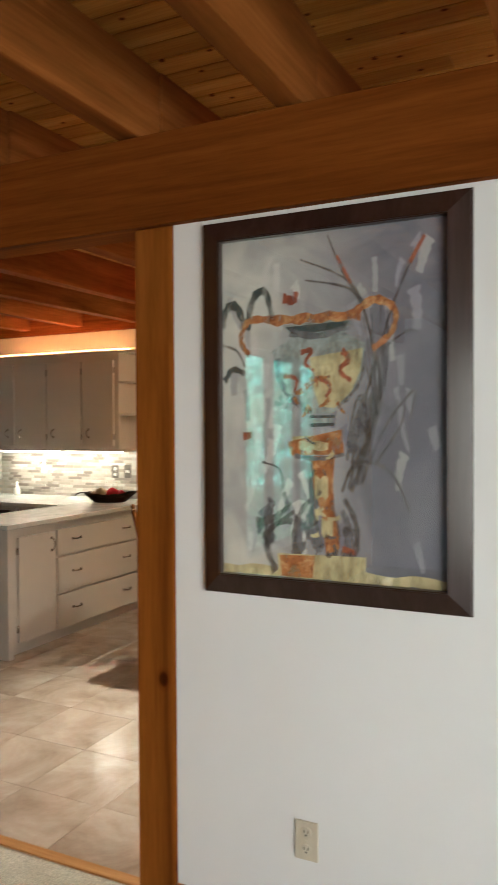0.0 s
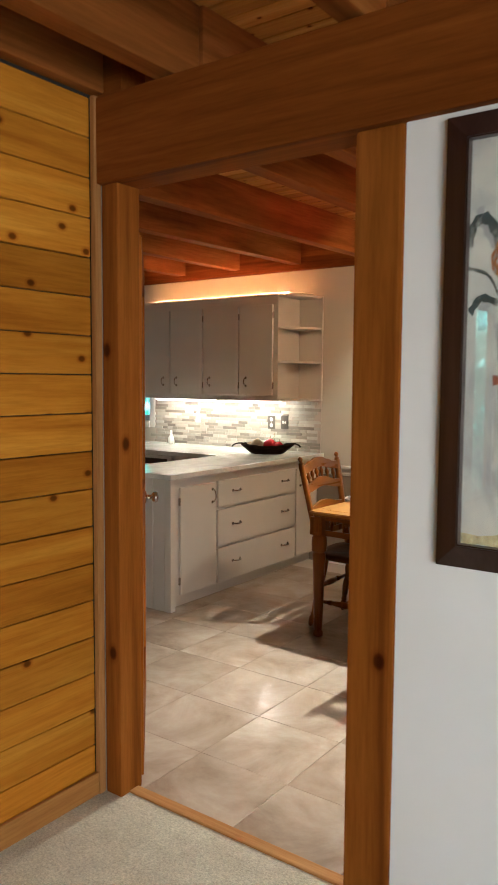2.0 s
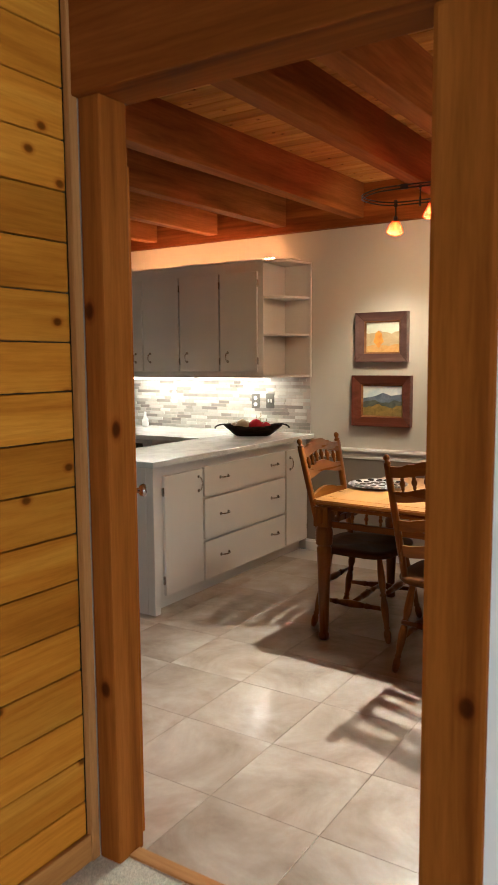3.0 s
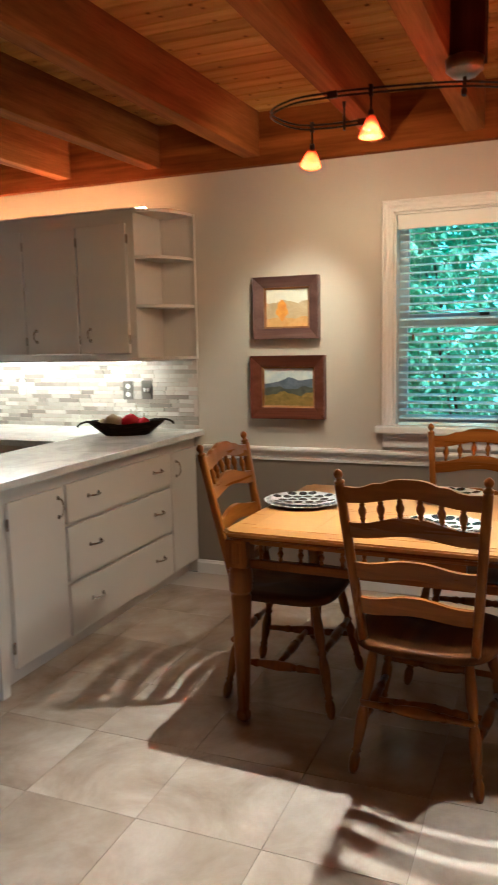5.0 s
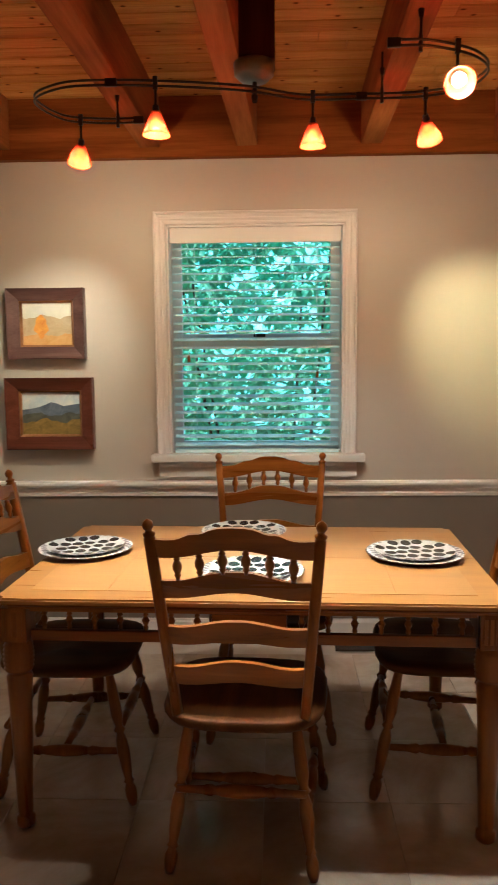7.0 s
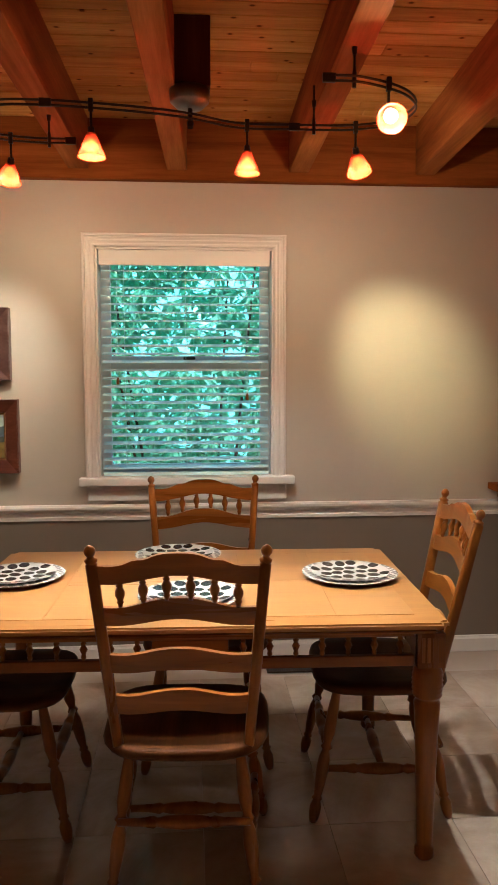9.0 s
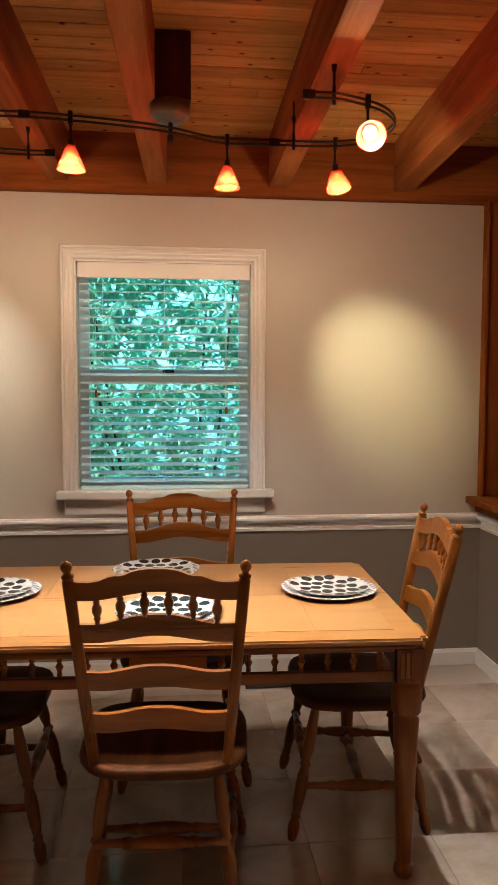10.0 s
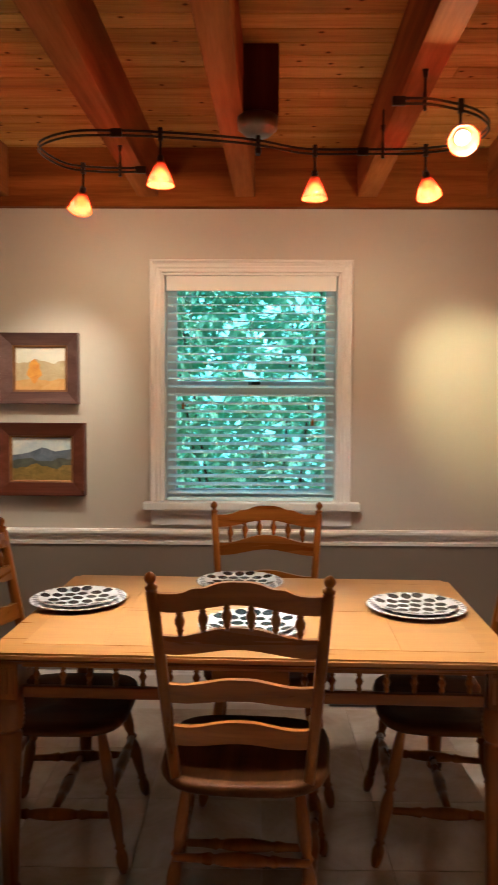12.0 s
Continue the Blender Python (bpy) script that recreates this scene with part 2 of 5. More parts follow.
def box(bm, x0, x1, y0, y1, z0, z1, bevel=0.0, m=None):
    r = bmesh.ops.create_cube(bm, size=1.0)
    vs = r["verts"]
    for v in vs:
        v.co = Vector(((x0 + x1) / 2 + v.co.x * (x1 - x0), (y0 + y1) / 2 + v.co.y * (y1 - y0), (z0 + z1) / 2 + v.co.z * (z1 - z0)))
    if bevel:
        es = list({e for v in vs for e in v.link_edges})
        r = bmesh.ops.bevel(bm, geom=es, offset=bevel, segments=2, affect='EDGES', profile=0.6)
        vs = list({v for f in r["faces"] for v in f.verts} | {v for v in vs if v.is_valid})
    if m is not None:
        bmesh.ops.transform(bm, matrix=m, verts=vs)
    return vs


def block(*a, bevel=0.0, m=None):
    bm = bmesh.new()
    box(bm, *a, bevel=bevel, m=m)
    return bm


def lathe(bm, profile, a, b, n=14):
    """A turned piece from point a to point b; profile gives (share of the way, radius)."""
    a, b = Vector(a), Vector(b)
    d = b - a
    q = d.to_track_quat('Z', 'Y')
    rings = []
    for s, r in profile:
        rings.append([bm.verts.new(a + d * s + q @ Vector((r * math.cos(2 * math.pi * i / n), r * math.sin(2 * math.pi * i / n), 0))) for i in range(n)])
    for r0, r1 in zip(rings, rings[1:]):
        for i in range(n):
            bm.faces.new((r0[i], r0[(i + 1) % n], r1[(i + 1) % n], r1[i]))
    bm.faces.new(rings[0][::-1])
    bm.faces.new(rings[-1])
    return bm


def turned(profile, a, b, n=14):
    return lathe(bmesh.new(), profile, a, b, n)


def tube(points, r, n=8, closed=False):
    bm = bmesh.new()
    pts = [Vector(p) for p in points]
    rings = []
    for i, p in enumerate(pts):
        d = (pts[min(i + 1, len(pts) - 1)] - pts[max(i - 1, 0)]).normalized()
        q = d.to_track_quat('Z', 'Y')
        rings.append([bm.verts.new(p + q @ Vector((r * math.cos(2 * math.pi * k / n), r * math.sin(2 * math.pi * k / n), 0))) for k in range(n)])
    for r0, r1 in zip(rings, rings[1:]):
        best = min(range(n), key=lambda s: (r0[0].co - r1[s].co).length)
        for k in range(n):
            bm.faces.new((r0[k], r0[(k + 1) % n], r1[(k + 1 + best) % n], r1[(k + best) % n]))
    bm.faces.new(rings[0][::-1])
    bm.faces.new(rings[-1])
    return bm


def smooth_path(pts, steps=6):
    out = []
    p = [Vector(q) for q in pts]
    for i in range(len(p) - 1):
        p0, p1, p2, p3 = p[max(i - 1, 0)], p[i], p[i + 1], p[min(i + 2, len(p) - 1)]
        for s in range(steps):
            u = s / steps
            out.append(0.5 * ((2 * p1) + (p2 - p0) * u + (2 * p0 - 5 * p1 + 4 * p2 - p3) * u * u + (3 * p1 - p0 - 3 * p2 + p3) * u ** 3))
    out.append(p[-1])
    return out


def empty(name, label, category, group="", kind="", place=(0, 0, 0)):
    ob = new(name)
    ob.location = place
    ob.empty_display_size = 0.1
    return tagged(ob, label, category, group, kind)


def structure(name, bm, material, label, category):
    return tagged(part(name, bm, material), label, category, kind="structure")


# ---- the large structure ----

# floors
structure("ground", block(-60, 60, -60, 70, -0.6, -0.35), paint("garden_soil", (0.07, 0.055, 0.035), 0.9, 12, 0.8, 0.3), "dark garden soil outside the house", "ground")
structure("carpet_floor", block(-2.3, 2.7, BACK, 2.425, -0.3, 0.004), M_carpet, "beige cut-pile carpet in the front room", "carpet")
kitchen_floor = structure("floor", block(-6.4, 0.1, 2.425, FAR, -0.3, -0.004), M_grout, "grey grout bed under the kitchen tiles", "floor")
part("threshold", block(-2.055, -1.175, 2.405, 2.45, -0.01, 0.012, bevel=0.004), M_pine_x, kitchen_floor, "worn pine threshold strip")

# door wall: white panel on the front room side, taupe behind
bm = block(-1.036, 2.7, DOOR_Y + 0.012, 2.48, 0, HEAD + 0.28)
structure("wall_front", bm, M_white_wall, "smooth white painted wall with a framed picture", "wall")
structure("wall_kitchen_back", block(-6.4, -2.13, 2.372, 2.48, 0, 2.405), M_taupe, "taupe painted wall behind the open door", "wall")
structure("wall_kitchen_back_skin", block(-1.036, 0.1, 2.484, 2.50, 0, HEAD), M_taupe, "taupe painted kitchen side of the door wall", "wall")
structure("wall_kitchen_back_top", block(-6.4, -2.302, 2.372, 2.48, 2.406, CEIL), M_taupe, "taupe painted wall above the open door", "wall")
structure("header_beam", block(-2.16, 2.7, DOOR_Y - 0.02, 2.485, HEAD, 2.405, bevel=0.006), M_header, "heavy red-brown stained fir header beam", "beam")
structure("wall_over_header_corner", block(-2.3, -2.04, 2.372, 2.484, 2.4065, CEIL), M_header, "stained boards above the header beam", "wall")
structure("wall_over_header", block(0.5, 2.7, 2.362, 2.47, 2.4065, CEIL), M_header, "stained boards above the header beam", "wall")
structure("post_left", block(-2.13, -2.055, DOOR_Y, 2.47, 0, HEAD, bevel=0.006), M_post, "red-brown stained knotty fir door post", "door post")
bm = block(-1.175, -1.036, DOOR_Y, 2.485, 0, HEAD, bevel=0.012)
structure("post_right", bm, M_post, "red-brown stained fir door post with a knot", "door post")

# plank wall of the front room, with a window further back
pine_wall = structure("wall_pine", block(-2.3, -2.17, -0.45, 2.365, 0, CEIL), M_dark_plain, "dark studs behind the knotty pine boards", "wall")
structure("wall_pine_back", block(-2.3, -2.17, BACK, -2.15, 0, CEIL), M_pine, "knotty pine board wall past the window", "wall")
structure("wall_pine_sill", block(-2.3, -2.17, -2.15, -0.45, 0, 0.55), M_pine, "knotty pine wall below the window", "wall")
structure("wall_pine_lintel", block(-2.3, -2.17, -2.15, -0.45, 2.1, CEIL), M_pine, "knotty pine wall above the window", "wall")
structure("trim_corner", block(-2.152, -2.131, 2.335, 2.365, 0.0, 2.41, bevel=0.003), wood("pine_corner_trim", (0.34, 0.15, 0.04), (0.46, 0.23, 0.07), (0.55, 0.3, 0.1), 'Z', 0.4), "slim pine corner trim", "trim")
structure("baseboard_pine", block(-2.15, -2.135, -0.45, 2.335, 0.003, 0.085, bevel=0.004), M_pine_trim, "pine baseboard along the carpet", "baseboard")
structure("baseboard_art_wall", block(-1.036, 2.7, DOOR_Y - 0.004, DOOR_Y + 0.012, 0.003, 0.085, bevel=0.004), M_pine_x, "pine baseboard under the white wall", "baseboard")
for nm, a in (("wall_front_right_a", (BACK, -2.0, 0, CEIL)), ("wall_front_right_b", (0.6, 2.48, 0, CEIL)), ("wall_front_right_c", (-2.0, 0.6, 2.1, CEIL))):
    structure(nm, block(2.7, 2.85, a[0], a[1], a[2], a[3]), M_white_wall, "white painted wall by the patio door", "wall")
structure("wall_front_back", block(-2.3, 2.85, BACK - 0.15, BACK, 0, CEIL), M_white_wall, "white painted end wall", "wall")
structure("beam_over_pine", block(-2.3, -2.12, -0.45, 2.3715, 2.422, CEIL + 0.003, bevel=0.005), M_beam, "dark stained beam over the pine wall", "beam")
# kitchen walls
WL, WR, WB, WT = -2.1265, -1.2495, 0.9435, 2.0735
SL, SR, SB, ST = -6.1, -5.13, 1.09, 2.02
for nm, a in (("wall_far_left", (-6.4, SL, 0, 2.38)), ("wall_far_sink_low", (SL, SR, 0, SB)), ("wall_far_sink_high", (SL, SR, ST, 2.38)),
              ("wall_far_mid", (SR, WL, 0.0, 2.38)), ("wall_far_window_low", (WL, WR, 0.0, WB)), ("wall_far_window_high", (WL, WR, WT, 2.38)),
              ("wall_far_right", (WR, 0.1, 0.0, 2.38))):
    structure(nm, block(a[0], a[1], FAR, FAR + 0.16, a[2], a[3]), M_taupe, "light taupe painted kitchen wall", "wall")
structure("wall_far_dado", block(-3.33, -0.05, FAR - 0.004, FAR - 0.0002, 0.0, 0.74), M_taupe_dark, "dark taupe painted wall below the chair rail", "wall")
structure("wall_right_low", block(-0.05, 0.1, 2.5, FAR, 0, 0.86), M_taupe_dark, "dark taupe painted wall below the wood opening", "wall")
structure("wall_right_skin", block(0.5, 0.6, 2.5, FAR, 0.86, CEIL), M_post, "red-brown wood wall past the opening", "wall")
structure("wall_left", block(-6.55, -6.4, 2.37, FAR + 0.16, 0, CEIL), M_taupe, "taupe painted wall at the kitchen end", "wall")
structure("wall_top_plate", block(-6.4, 0.6, FAR - 0.045, FAR + 0.16, 2.381, CEIL, bevel=0.004), M_header, "red-brown stained board along the wall top", "trim")

# ceiling: tongue-and-groove boards, and beams across
bm = bmesh.new()
y = BACK
i = 0
while y < FAR + 0.1:
    x = -6.4
    cuts = [random.uniform(-5, -2.4), random.uniform(-1.9, 0.6), 2.8]
    for c in cuts:
        box(bm, x, c - 0.001, y + 0.0022, y + 0.0918, CEIL, CEIL + 0.02, bevel=0.0045)
        x = c
    y += 0.094
structure("ceiling", bm, M_ceiling, "knotty pine tongue-and-groove board ceiling", "ceiling")
structure("roof_deck", block(-6.6, 2.9, BACK - 0.2, FAR + 0.2, CEIL + 0.024, CEIL + 0.1), M_dark_plain, "dark roof deck above the boards", "ceiling")
for cx, skew in ((-5.43, 0.05), (-4.81, 0.05), (-4.20, 0.05), (-3.58, 0.05), (-2.96, 0.05), (-2.205, 0.018), (-1.757, 0.035), (-1.152, 0.018), (-0.555, 0.045)):
    turn = Matrix.Translation((cx, 4.8, 0)) @ Matrix.Rotation(-skew, 4, 'Z') @ Matrix.Translation((-cx, -4.8, 0))
    tagged(part("ceiling_beam", block(cx - 0.048, cx + 0.048, 2.487, FAR - 0.047, BEAM, CEIL + 0.003, bevel=0.005, m=turn), M_beam), "red-brown stained solid wood ceiling beam", "beam", "ceiling beams", "structure")
for cx in (-1.845, -1.192, -0.645, -0.03, 0.57, 1.17, 1.77, 2.4):
    tagged(part("ceiling_beam", block(cx - 0.041, cx + 0.041, BACK, 2.486, BEAM - 0.012, CEIL + 0.003, bevel=0.005), M_beam), "red-brown stained solid wood ceiling beam", "beam", "ceiling beams", "structure")

# ---- front room ----
# knotty pine boards, one by one
PITCH = 0.1308
z = 1.49 + PITCH * 6
k = 0
while z > -0.05:
    top = min(z + PITCH, 2.422)
    bm = block(-2.172, -2.152 + random.uniform(-0.001, 0.001), -0.45, 2.334, max(z, 0.004) + 0.0015, top - 0.0015, bevel=0.005)
    part("plank", bm, M_pine, pine_wall)
    z -= PITCH
    k += 1


def ribbon(bm, pts, w0, w1, plane, lift):
    """A flat brush stroke along pts, from width w0 to w1, on the canvas given by plane(u, v, lift)."""
    p = [Vector((a, b, 0)) for a, b in pts]
    p = smooth_path(p, 5) if len(p) > 2 else p
    left, right = [], []
    for i, q in enumerate(p):
        d = (p[min(i + 1, len(p) - 1)] - p[max(i - 1, 0)])
        n = Vector((-d.y, d.x, 0)).normalized() if d.length else Vector((1, 0, 0))
        s = i / max(1, len(p) - 1)
        w = (w0 + (w1 - w0) * s) * (1 + 0.25 * math.sin(i * 2.3)) / 2
        left.append(bm.verts.new(plane(q.x + n.x * w, q.y + n.y * w, lift)))
        right.append(bm.verts.new(plane(q.x - n.x * w, q.y - n.y * w, lift)))
    for i in range(len(p) - 1):
        bm.faces.new((left[i], left[i + 1], right[i + 1], right[i]))


def blob(bm, pts, plane, lift):
    bm.faces.new([bm.verts.new(plane(a, b, lift)) for a, b in pts])


def oils(name, stops, scale=6.0, rough=0.45, stretch=(1, 1, 1), deepen=0.0, dry=0.0):
    m, t, b = nodes_of(name)
    v = coords(t, stretch, shift=False)
    n = noise_tex(t, v, scale, 7, 0.65, 1.0)
    col = ramp(t, n, stops)
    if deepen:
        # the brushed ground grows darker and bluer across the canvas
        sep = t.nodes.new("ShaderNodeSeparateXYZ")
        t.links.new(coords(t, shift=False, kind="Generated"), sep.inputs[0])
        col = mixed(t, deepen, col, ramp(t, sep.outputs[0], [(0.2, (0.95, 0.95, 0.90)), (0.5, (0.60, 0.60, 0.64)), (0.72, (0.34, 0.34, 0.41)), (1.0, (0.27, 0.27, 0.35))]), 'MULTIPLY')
    t.links.new(col, b.inputs["Base Color"])
    b.inputs["Roughness"].default_value = rough
    if dry:
        # a dry brush lets the ground show through between the bristles
        br = noise_tex(t, coords(t, (38, 38, 16), shift=False), 1.0, 5, 0.7)
        t.links.new(ramp(t, br, [(0.34, (1 - dry,) * 3), (0.58, (1, 1, 1))]), b.inputs["Alpha"])
    bump(t, b, n, 0.3, 0.001)
    return m


def mitred_frame(x0, x1, z0, z1, w, depth, y, bev=0.006, dip=0.62):
    """The four mitred members of a picture frame whose back lies at y."""
    out = []
    for side in range(4):
        bm = bmesh.new()
        co = [(x0, z1), (x1, z1), (x1, z0), (x0, z0)]
        ci = [(x0 + w, z1 - w), (x1 - w, z1 - w), (x1 - w, z0 + w), (x0 + w, z0 + w)]
        a, b = co[side], co[(side + 1) % 4]
        c, d = ci[(side + 1) % 4], ci[side]
        quad = [a, b, c, d]
        back = [bm.verts.new((px, y, pz)) for px, pz in quad]
        dep = [depth, depth, depth * dip, depth * dip]
        front = [bm.verts.new((px, y - dd, pz)) for (px, pz), dd in zip(quad, dep)]
        bm.faces.new(front)
        bm.faces.new(back[::-1])
        for i in range(4):
            bm.faces.new((back[i], back[(i + 1) % 4], front[(i + 1) % 4], front[i]))
        outer = [e for e in bm.edges if {e.verts[0], e.verts[1]} <= {front[0], front[1]} or {e.verts[0], e.verts[1]} <= {front[2], front[3]}]
        bmesh.ops.bevel(bm, geom=outer, offset=bev, segments=2, affect='EDGES')
        out.append(bm)
    return out


def big_picture():
    x0, x1, z0, z1, yb = -0.923, -0.140, 1.012, 2.108, DOOR_Y + 0.009
    art = empty("framed_painting", "large painting of an urn under glass in a wide espresso frame", "picture", place=((x0 + x1) / 2, yb, z0))
    inv = Matrix.Translation(-art.location)

    def put(name, bm, mat, label="", parent=art):
        bmesh.ops.transform(bm, matrix=inv, verts=bm.verts[:])
        return part(name, bm, mat, parent, label)
    for bm in mitred_frame(x0, x1, z0, z1, 0.062, 0.016, yb, 0.004, 2.3):
        put("frame_member", bm, M_art_frame)
    ax0, ax1, az0, az1 = x0 + 0.055, x1 - 0.055, z0 + 0.055, z1 - 0.055
    yc = yb - 0.008

    def plane(u, v, lift):
        return Vector((ax0 + (ax1 - ax0) * u, yc - lift, az1 - (az1 - az0) * v))
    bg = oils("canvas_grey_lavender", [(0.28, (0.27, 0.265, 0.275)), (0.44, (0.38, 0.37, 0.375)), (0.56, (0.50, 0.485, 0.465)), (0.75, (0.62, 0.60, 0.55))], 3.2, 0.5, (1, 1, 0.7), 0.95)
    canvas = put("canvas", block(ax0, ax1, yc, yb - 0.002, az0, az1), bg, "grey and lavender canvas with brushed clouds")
    teal = oils("paint_dark_teal", [(0.3, (0.02, 0.035, 0.035)), (0.7, (0.08, 0.11, 0.11))], 9, dry=0.7)
    orange = oils("paint_burnt_orange", [(0.3, (0.16, 0.045, 0.015)), (0.5, (0.36, 0.13, 0.035)), (0.7, (0.58, 0.36, 0.16))], 26, dry=0.55)
    cream = oils("paint_cream", [(0.3, (0.34, 0.28, 0.14)), (0.6, (0.58, 0.50, 0.28)), (0.75, (0.66, 0.62, 0.48))], 9, dry=0.5)
    silver = oils("paint_grey_green", [(0.3, (0.12, 0.145, 0.14)), (0.7, (0.46, 0.49, 0.46))], 10, dry=0.5)
    umber = oils("paint_umber", [(0.3, (0.05, 0.045, 0.042)), (0.5, (0.10, 0.09, 0.085)), (0.7, (0.19, 0.165, 0.145))], 18, dry=0.85)
    smoke = oils("paint_smoke", [(0.3, (0.09, 0.09, 0.10)), (0.7, (0.20, 0.195, 0.21))], 12, dry=1.0)
    red = oils("paint_red_ochre", [(0.3, (0.20, 0.04, 0.02)), (0.7, (0.42, 0.13, 0.06))], 20, dry=0.7)

    def patch(mat, polys, lift, name):
        for k, p in enumerate(polys):
            bm = bmesh.new()
            blob(bm, p, plane, lift + k * 0.00003)
            put(name, bm, mat)

    def strokes(mat, lines, lift, name):
        for i, (pts, w0, w1) in enumerate(lines):
            bm = bmesh.new()
            ribbon(bm, pts, w0, w1, plane, lift + i * 0.00004)
            put(name, bm, mat)

    def wavy(u0, u1, v0, v1, n=10, a=0.012):
        lo = [(u0 + (u1 - u0) * i / n, v0 + a * math.sin(i * 1.9 + u0 * 9)) for i in range(n + 1)]
        hi = [(u1 - (u1 - u0) * i / n, v1 + a * math.sin(i * 2.3 + v1 * 7)) for i in range(n + 1)]
        return lo + hi
    rng = random.Random(9)
    tones = [oils("wash_" + nm, [(0.3, tuple(c * 0.85 for c in col)), (0.7, col)], 9) for nm, col in (("warm_grey", (0.52, 0.50, 0.47)), ("lavender", (0.29, 0.28, 0.31)), ("smoke", (0.36, 0.35, 0.345)), ("dusk", (0.19, 0.185, 0.225)))]
    for i in range(60):
        u, v = rng.uniform(0.05, 0.95), rng.uniform(0.05, 0.94)
        k = rng.random()
        tone = tones[(0 if k < 0.6 else 2) if u < 0.45 else (1 if k < 0.35 else (2 if k < 0.45 or v < 0.3 else 3))]
        L, a = rng.uniform(0.03, 0.07), rng.uniform(0.9, 2.2)
        du, dv = L * math.cos(a), L * math.sin(a)
        if 0.03 < u - abs(du) and u + abs(du) < 0.97 and v + dv < 0.97 and v - dv > 0.03:
            bm = bmesh.new()
            ribbon(bm, ((u - du, v - dv), (u + rng.uniform(-0.01, 0.01), v), (u + du, v + dv)), rng.uniform(0.02, 0.05), rng.uniform(0.008, 0.03), plane, 0.0001 + i * 0.000003)
            put("brush_stroke", bm, tone)
    patch(cream, [wavy(0.01, 0.99, 0.965, 0.995, 14, 0.006)], 0.0005, "ledge")
    # reeds behind the urn
    strokes(umber, [(((0.60, 0.74), (0.66, 0.60), (0.70, 0.42), (0.66, 0.25), (0.56, 0.12), (0.50, 0.02)), 0.015, 0.006),
                    (((0.62, 0.72), (0.70, 0.52), (0.74, 0.30), (0.84, 0.12), (0.90, 0.05)), 0.014, 0.007),
                    (((0.58, 0.70), (0.72, 0.50), (0.68, 0.30), (0.60, 0.16), (0.38, 0.08)), 0.012, 0.005),
                    (((0.64, 0.72), (0.74, 0.56), (0.86, 0.46), (0.84, 0.54)), 0.012, 0.006),
                    (((0.60, 0.66), (0.66, 0.48), (0.72, 0.36), (0.86, 0.30), (0.90, 0.40)), 0.008, 0.005),
                    (((0.56, 0.74), (0.62, 0.66), (0.76, 0.68), (0.84, 0.79)), 0.011, 0.009),
                    (((0.66, 0.22), (0.58, 0.17), (0.40, 0.14)), 0.010, 0.005),
                    (((0.70, 0.66), (0.80, 0.56), (0.82, 0.50)), 0.011, 0.007)], 0.0006, "reed")
    fan = random.Random(21)
    for k in range(16):
        u0, v0 = fan.uniform(0.58, 0.66), fan.uniform(0.60, 0.74)
        u1, v1 = fan.uniform(0.62, 0.80), fan.uniform(0.20, 0.52)
        strokes(smoke, [(((u0, v0), (u0 + 0.05, v0 - 0.14), ((u0 + u1) / 2 + 0.05, (v0 + v1) / 2 - 0.04), (u1, v1)), fan.uniform(0.008, 0.016), 0.005)], 0.0005 + k * 0.000005, "reed_shade")
    # smoky brushwork round the foot and behind the handles
    for k in range(14):
        u, v = fan.uniform(0.20, 0.62), fan.uniform(0.74, 0.92)
        du, dv = fan.uniform(-0.05, 0.05), fan.uniform(-0.07, 0.07)
        strokes(smoke, [(((u - du, v - dv), (u + 0.01, v), (u + du, v + dv)), fan.uniform(0.02, 0.05), fan.uniform(0.01, 0.03))], 0.0004 + k * 0.000004, "smudge")
    strokes(red, [(((0.84, 0.12), (0.90, 0.05)), 0.016, 0.010), (((0.60, 0.16), (0.54, 0.08)), 0.012, 0.008)], 0.0012, "reed_tip")
    # dark arches at the left, leaves below
    strokes(teal, [(((0.01, 0.26), (0.03, 0.205), (0.08, 0.20), (0.12, 0.26)), 0.025, 0.03), (((0.13, 0.27), (0.16, 0.18), (0.22, 0.165), (0.25, 0.25)), 0.03, 0.022),
                   (((0.02, 0.42), (0.06, 0.385), (0.12, 0.40)), 0.022, 0.016), (((0.0, 0.31), (0.08, 0.33), (0.12, 0.38)), 0.010, 0.006)], 0.0007, "dark_arch")
    strokes(umber, [(((0.17, 0.84), (0.26, 0.82), (0.33, 0.78)), 0.03, 0.012), (((0.20, 0.88), (0.27, 0.84), (0.35, 0.80)), 0.02, 0.010), (((0.26, 0.98), (0.22, 0.90), (0.26, 0.84), (0.34, 0.83)), 0.03, 0.016),
                    (((0.50, 0.97), (0.54, 0.88), (0.53, 0.80)), 0.026, 0.016), (((0.40, 0.97), (0.345, 0.89), (0.37, 0.81), (0.43, 0.76)), 0.030, 0.014), (((0.57, 0.76), (0.62, 0.83), (0.615, 0.91), (0.56, 0.975)), 0.016, 0.030), (((0.20, 0.66), (0.28, 0.68), (0.30, 0.74)), 0.007, 0.005)], 0.0008, "lower_leaf")
    # the urn
    bowl = [(0.25 + 0.0, 0.335), (0.66, 0.325), (0.66, 0.38), (0.63, 0.44), (0.57, 0.49), (0.52, 0.52), (0.42, 0.52), (0.35, 0.48), (0.28, 0.42)]
    patch(silver, [bowl, [(0.30, 0.265), (0.60, 0.255), (0.57, 0.295), (0.66, 0.328), (0.24, 0.34), (0.34, 0.30)]], 0.0009, "urn_body")
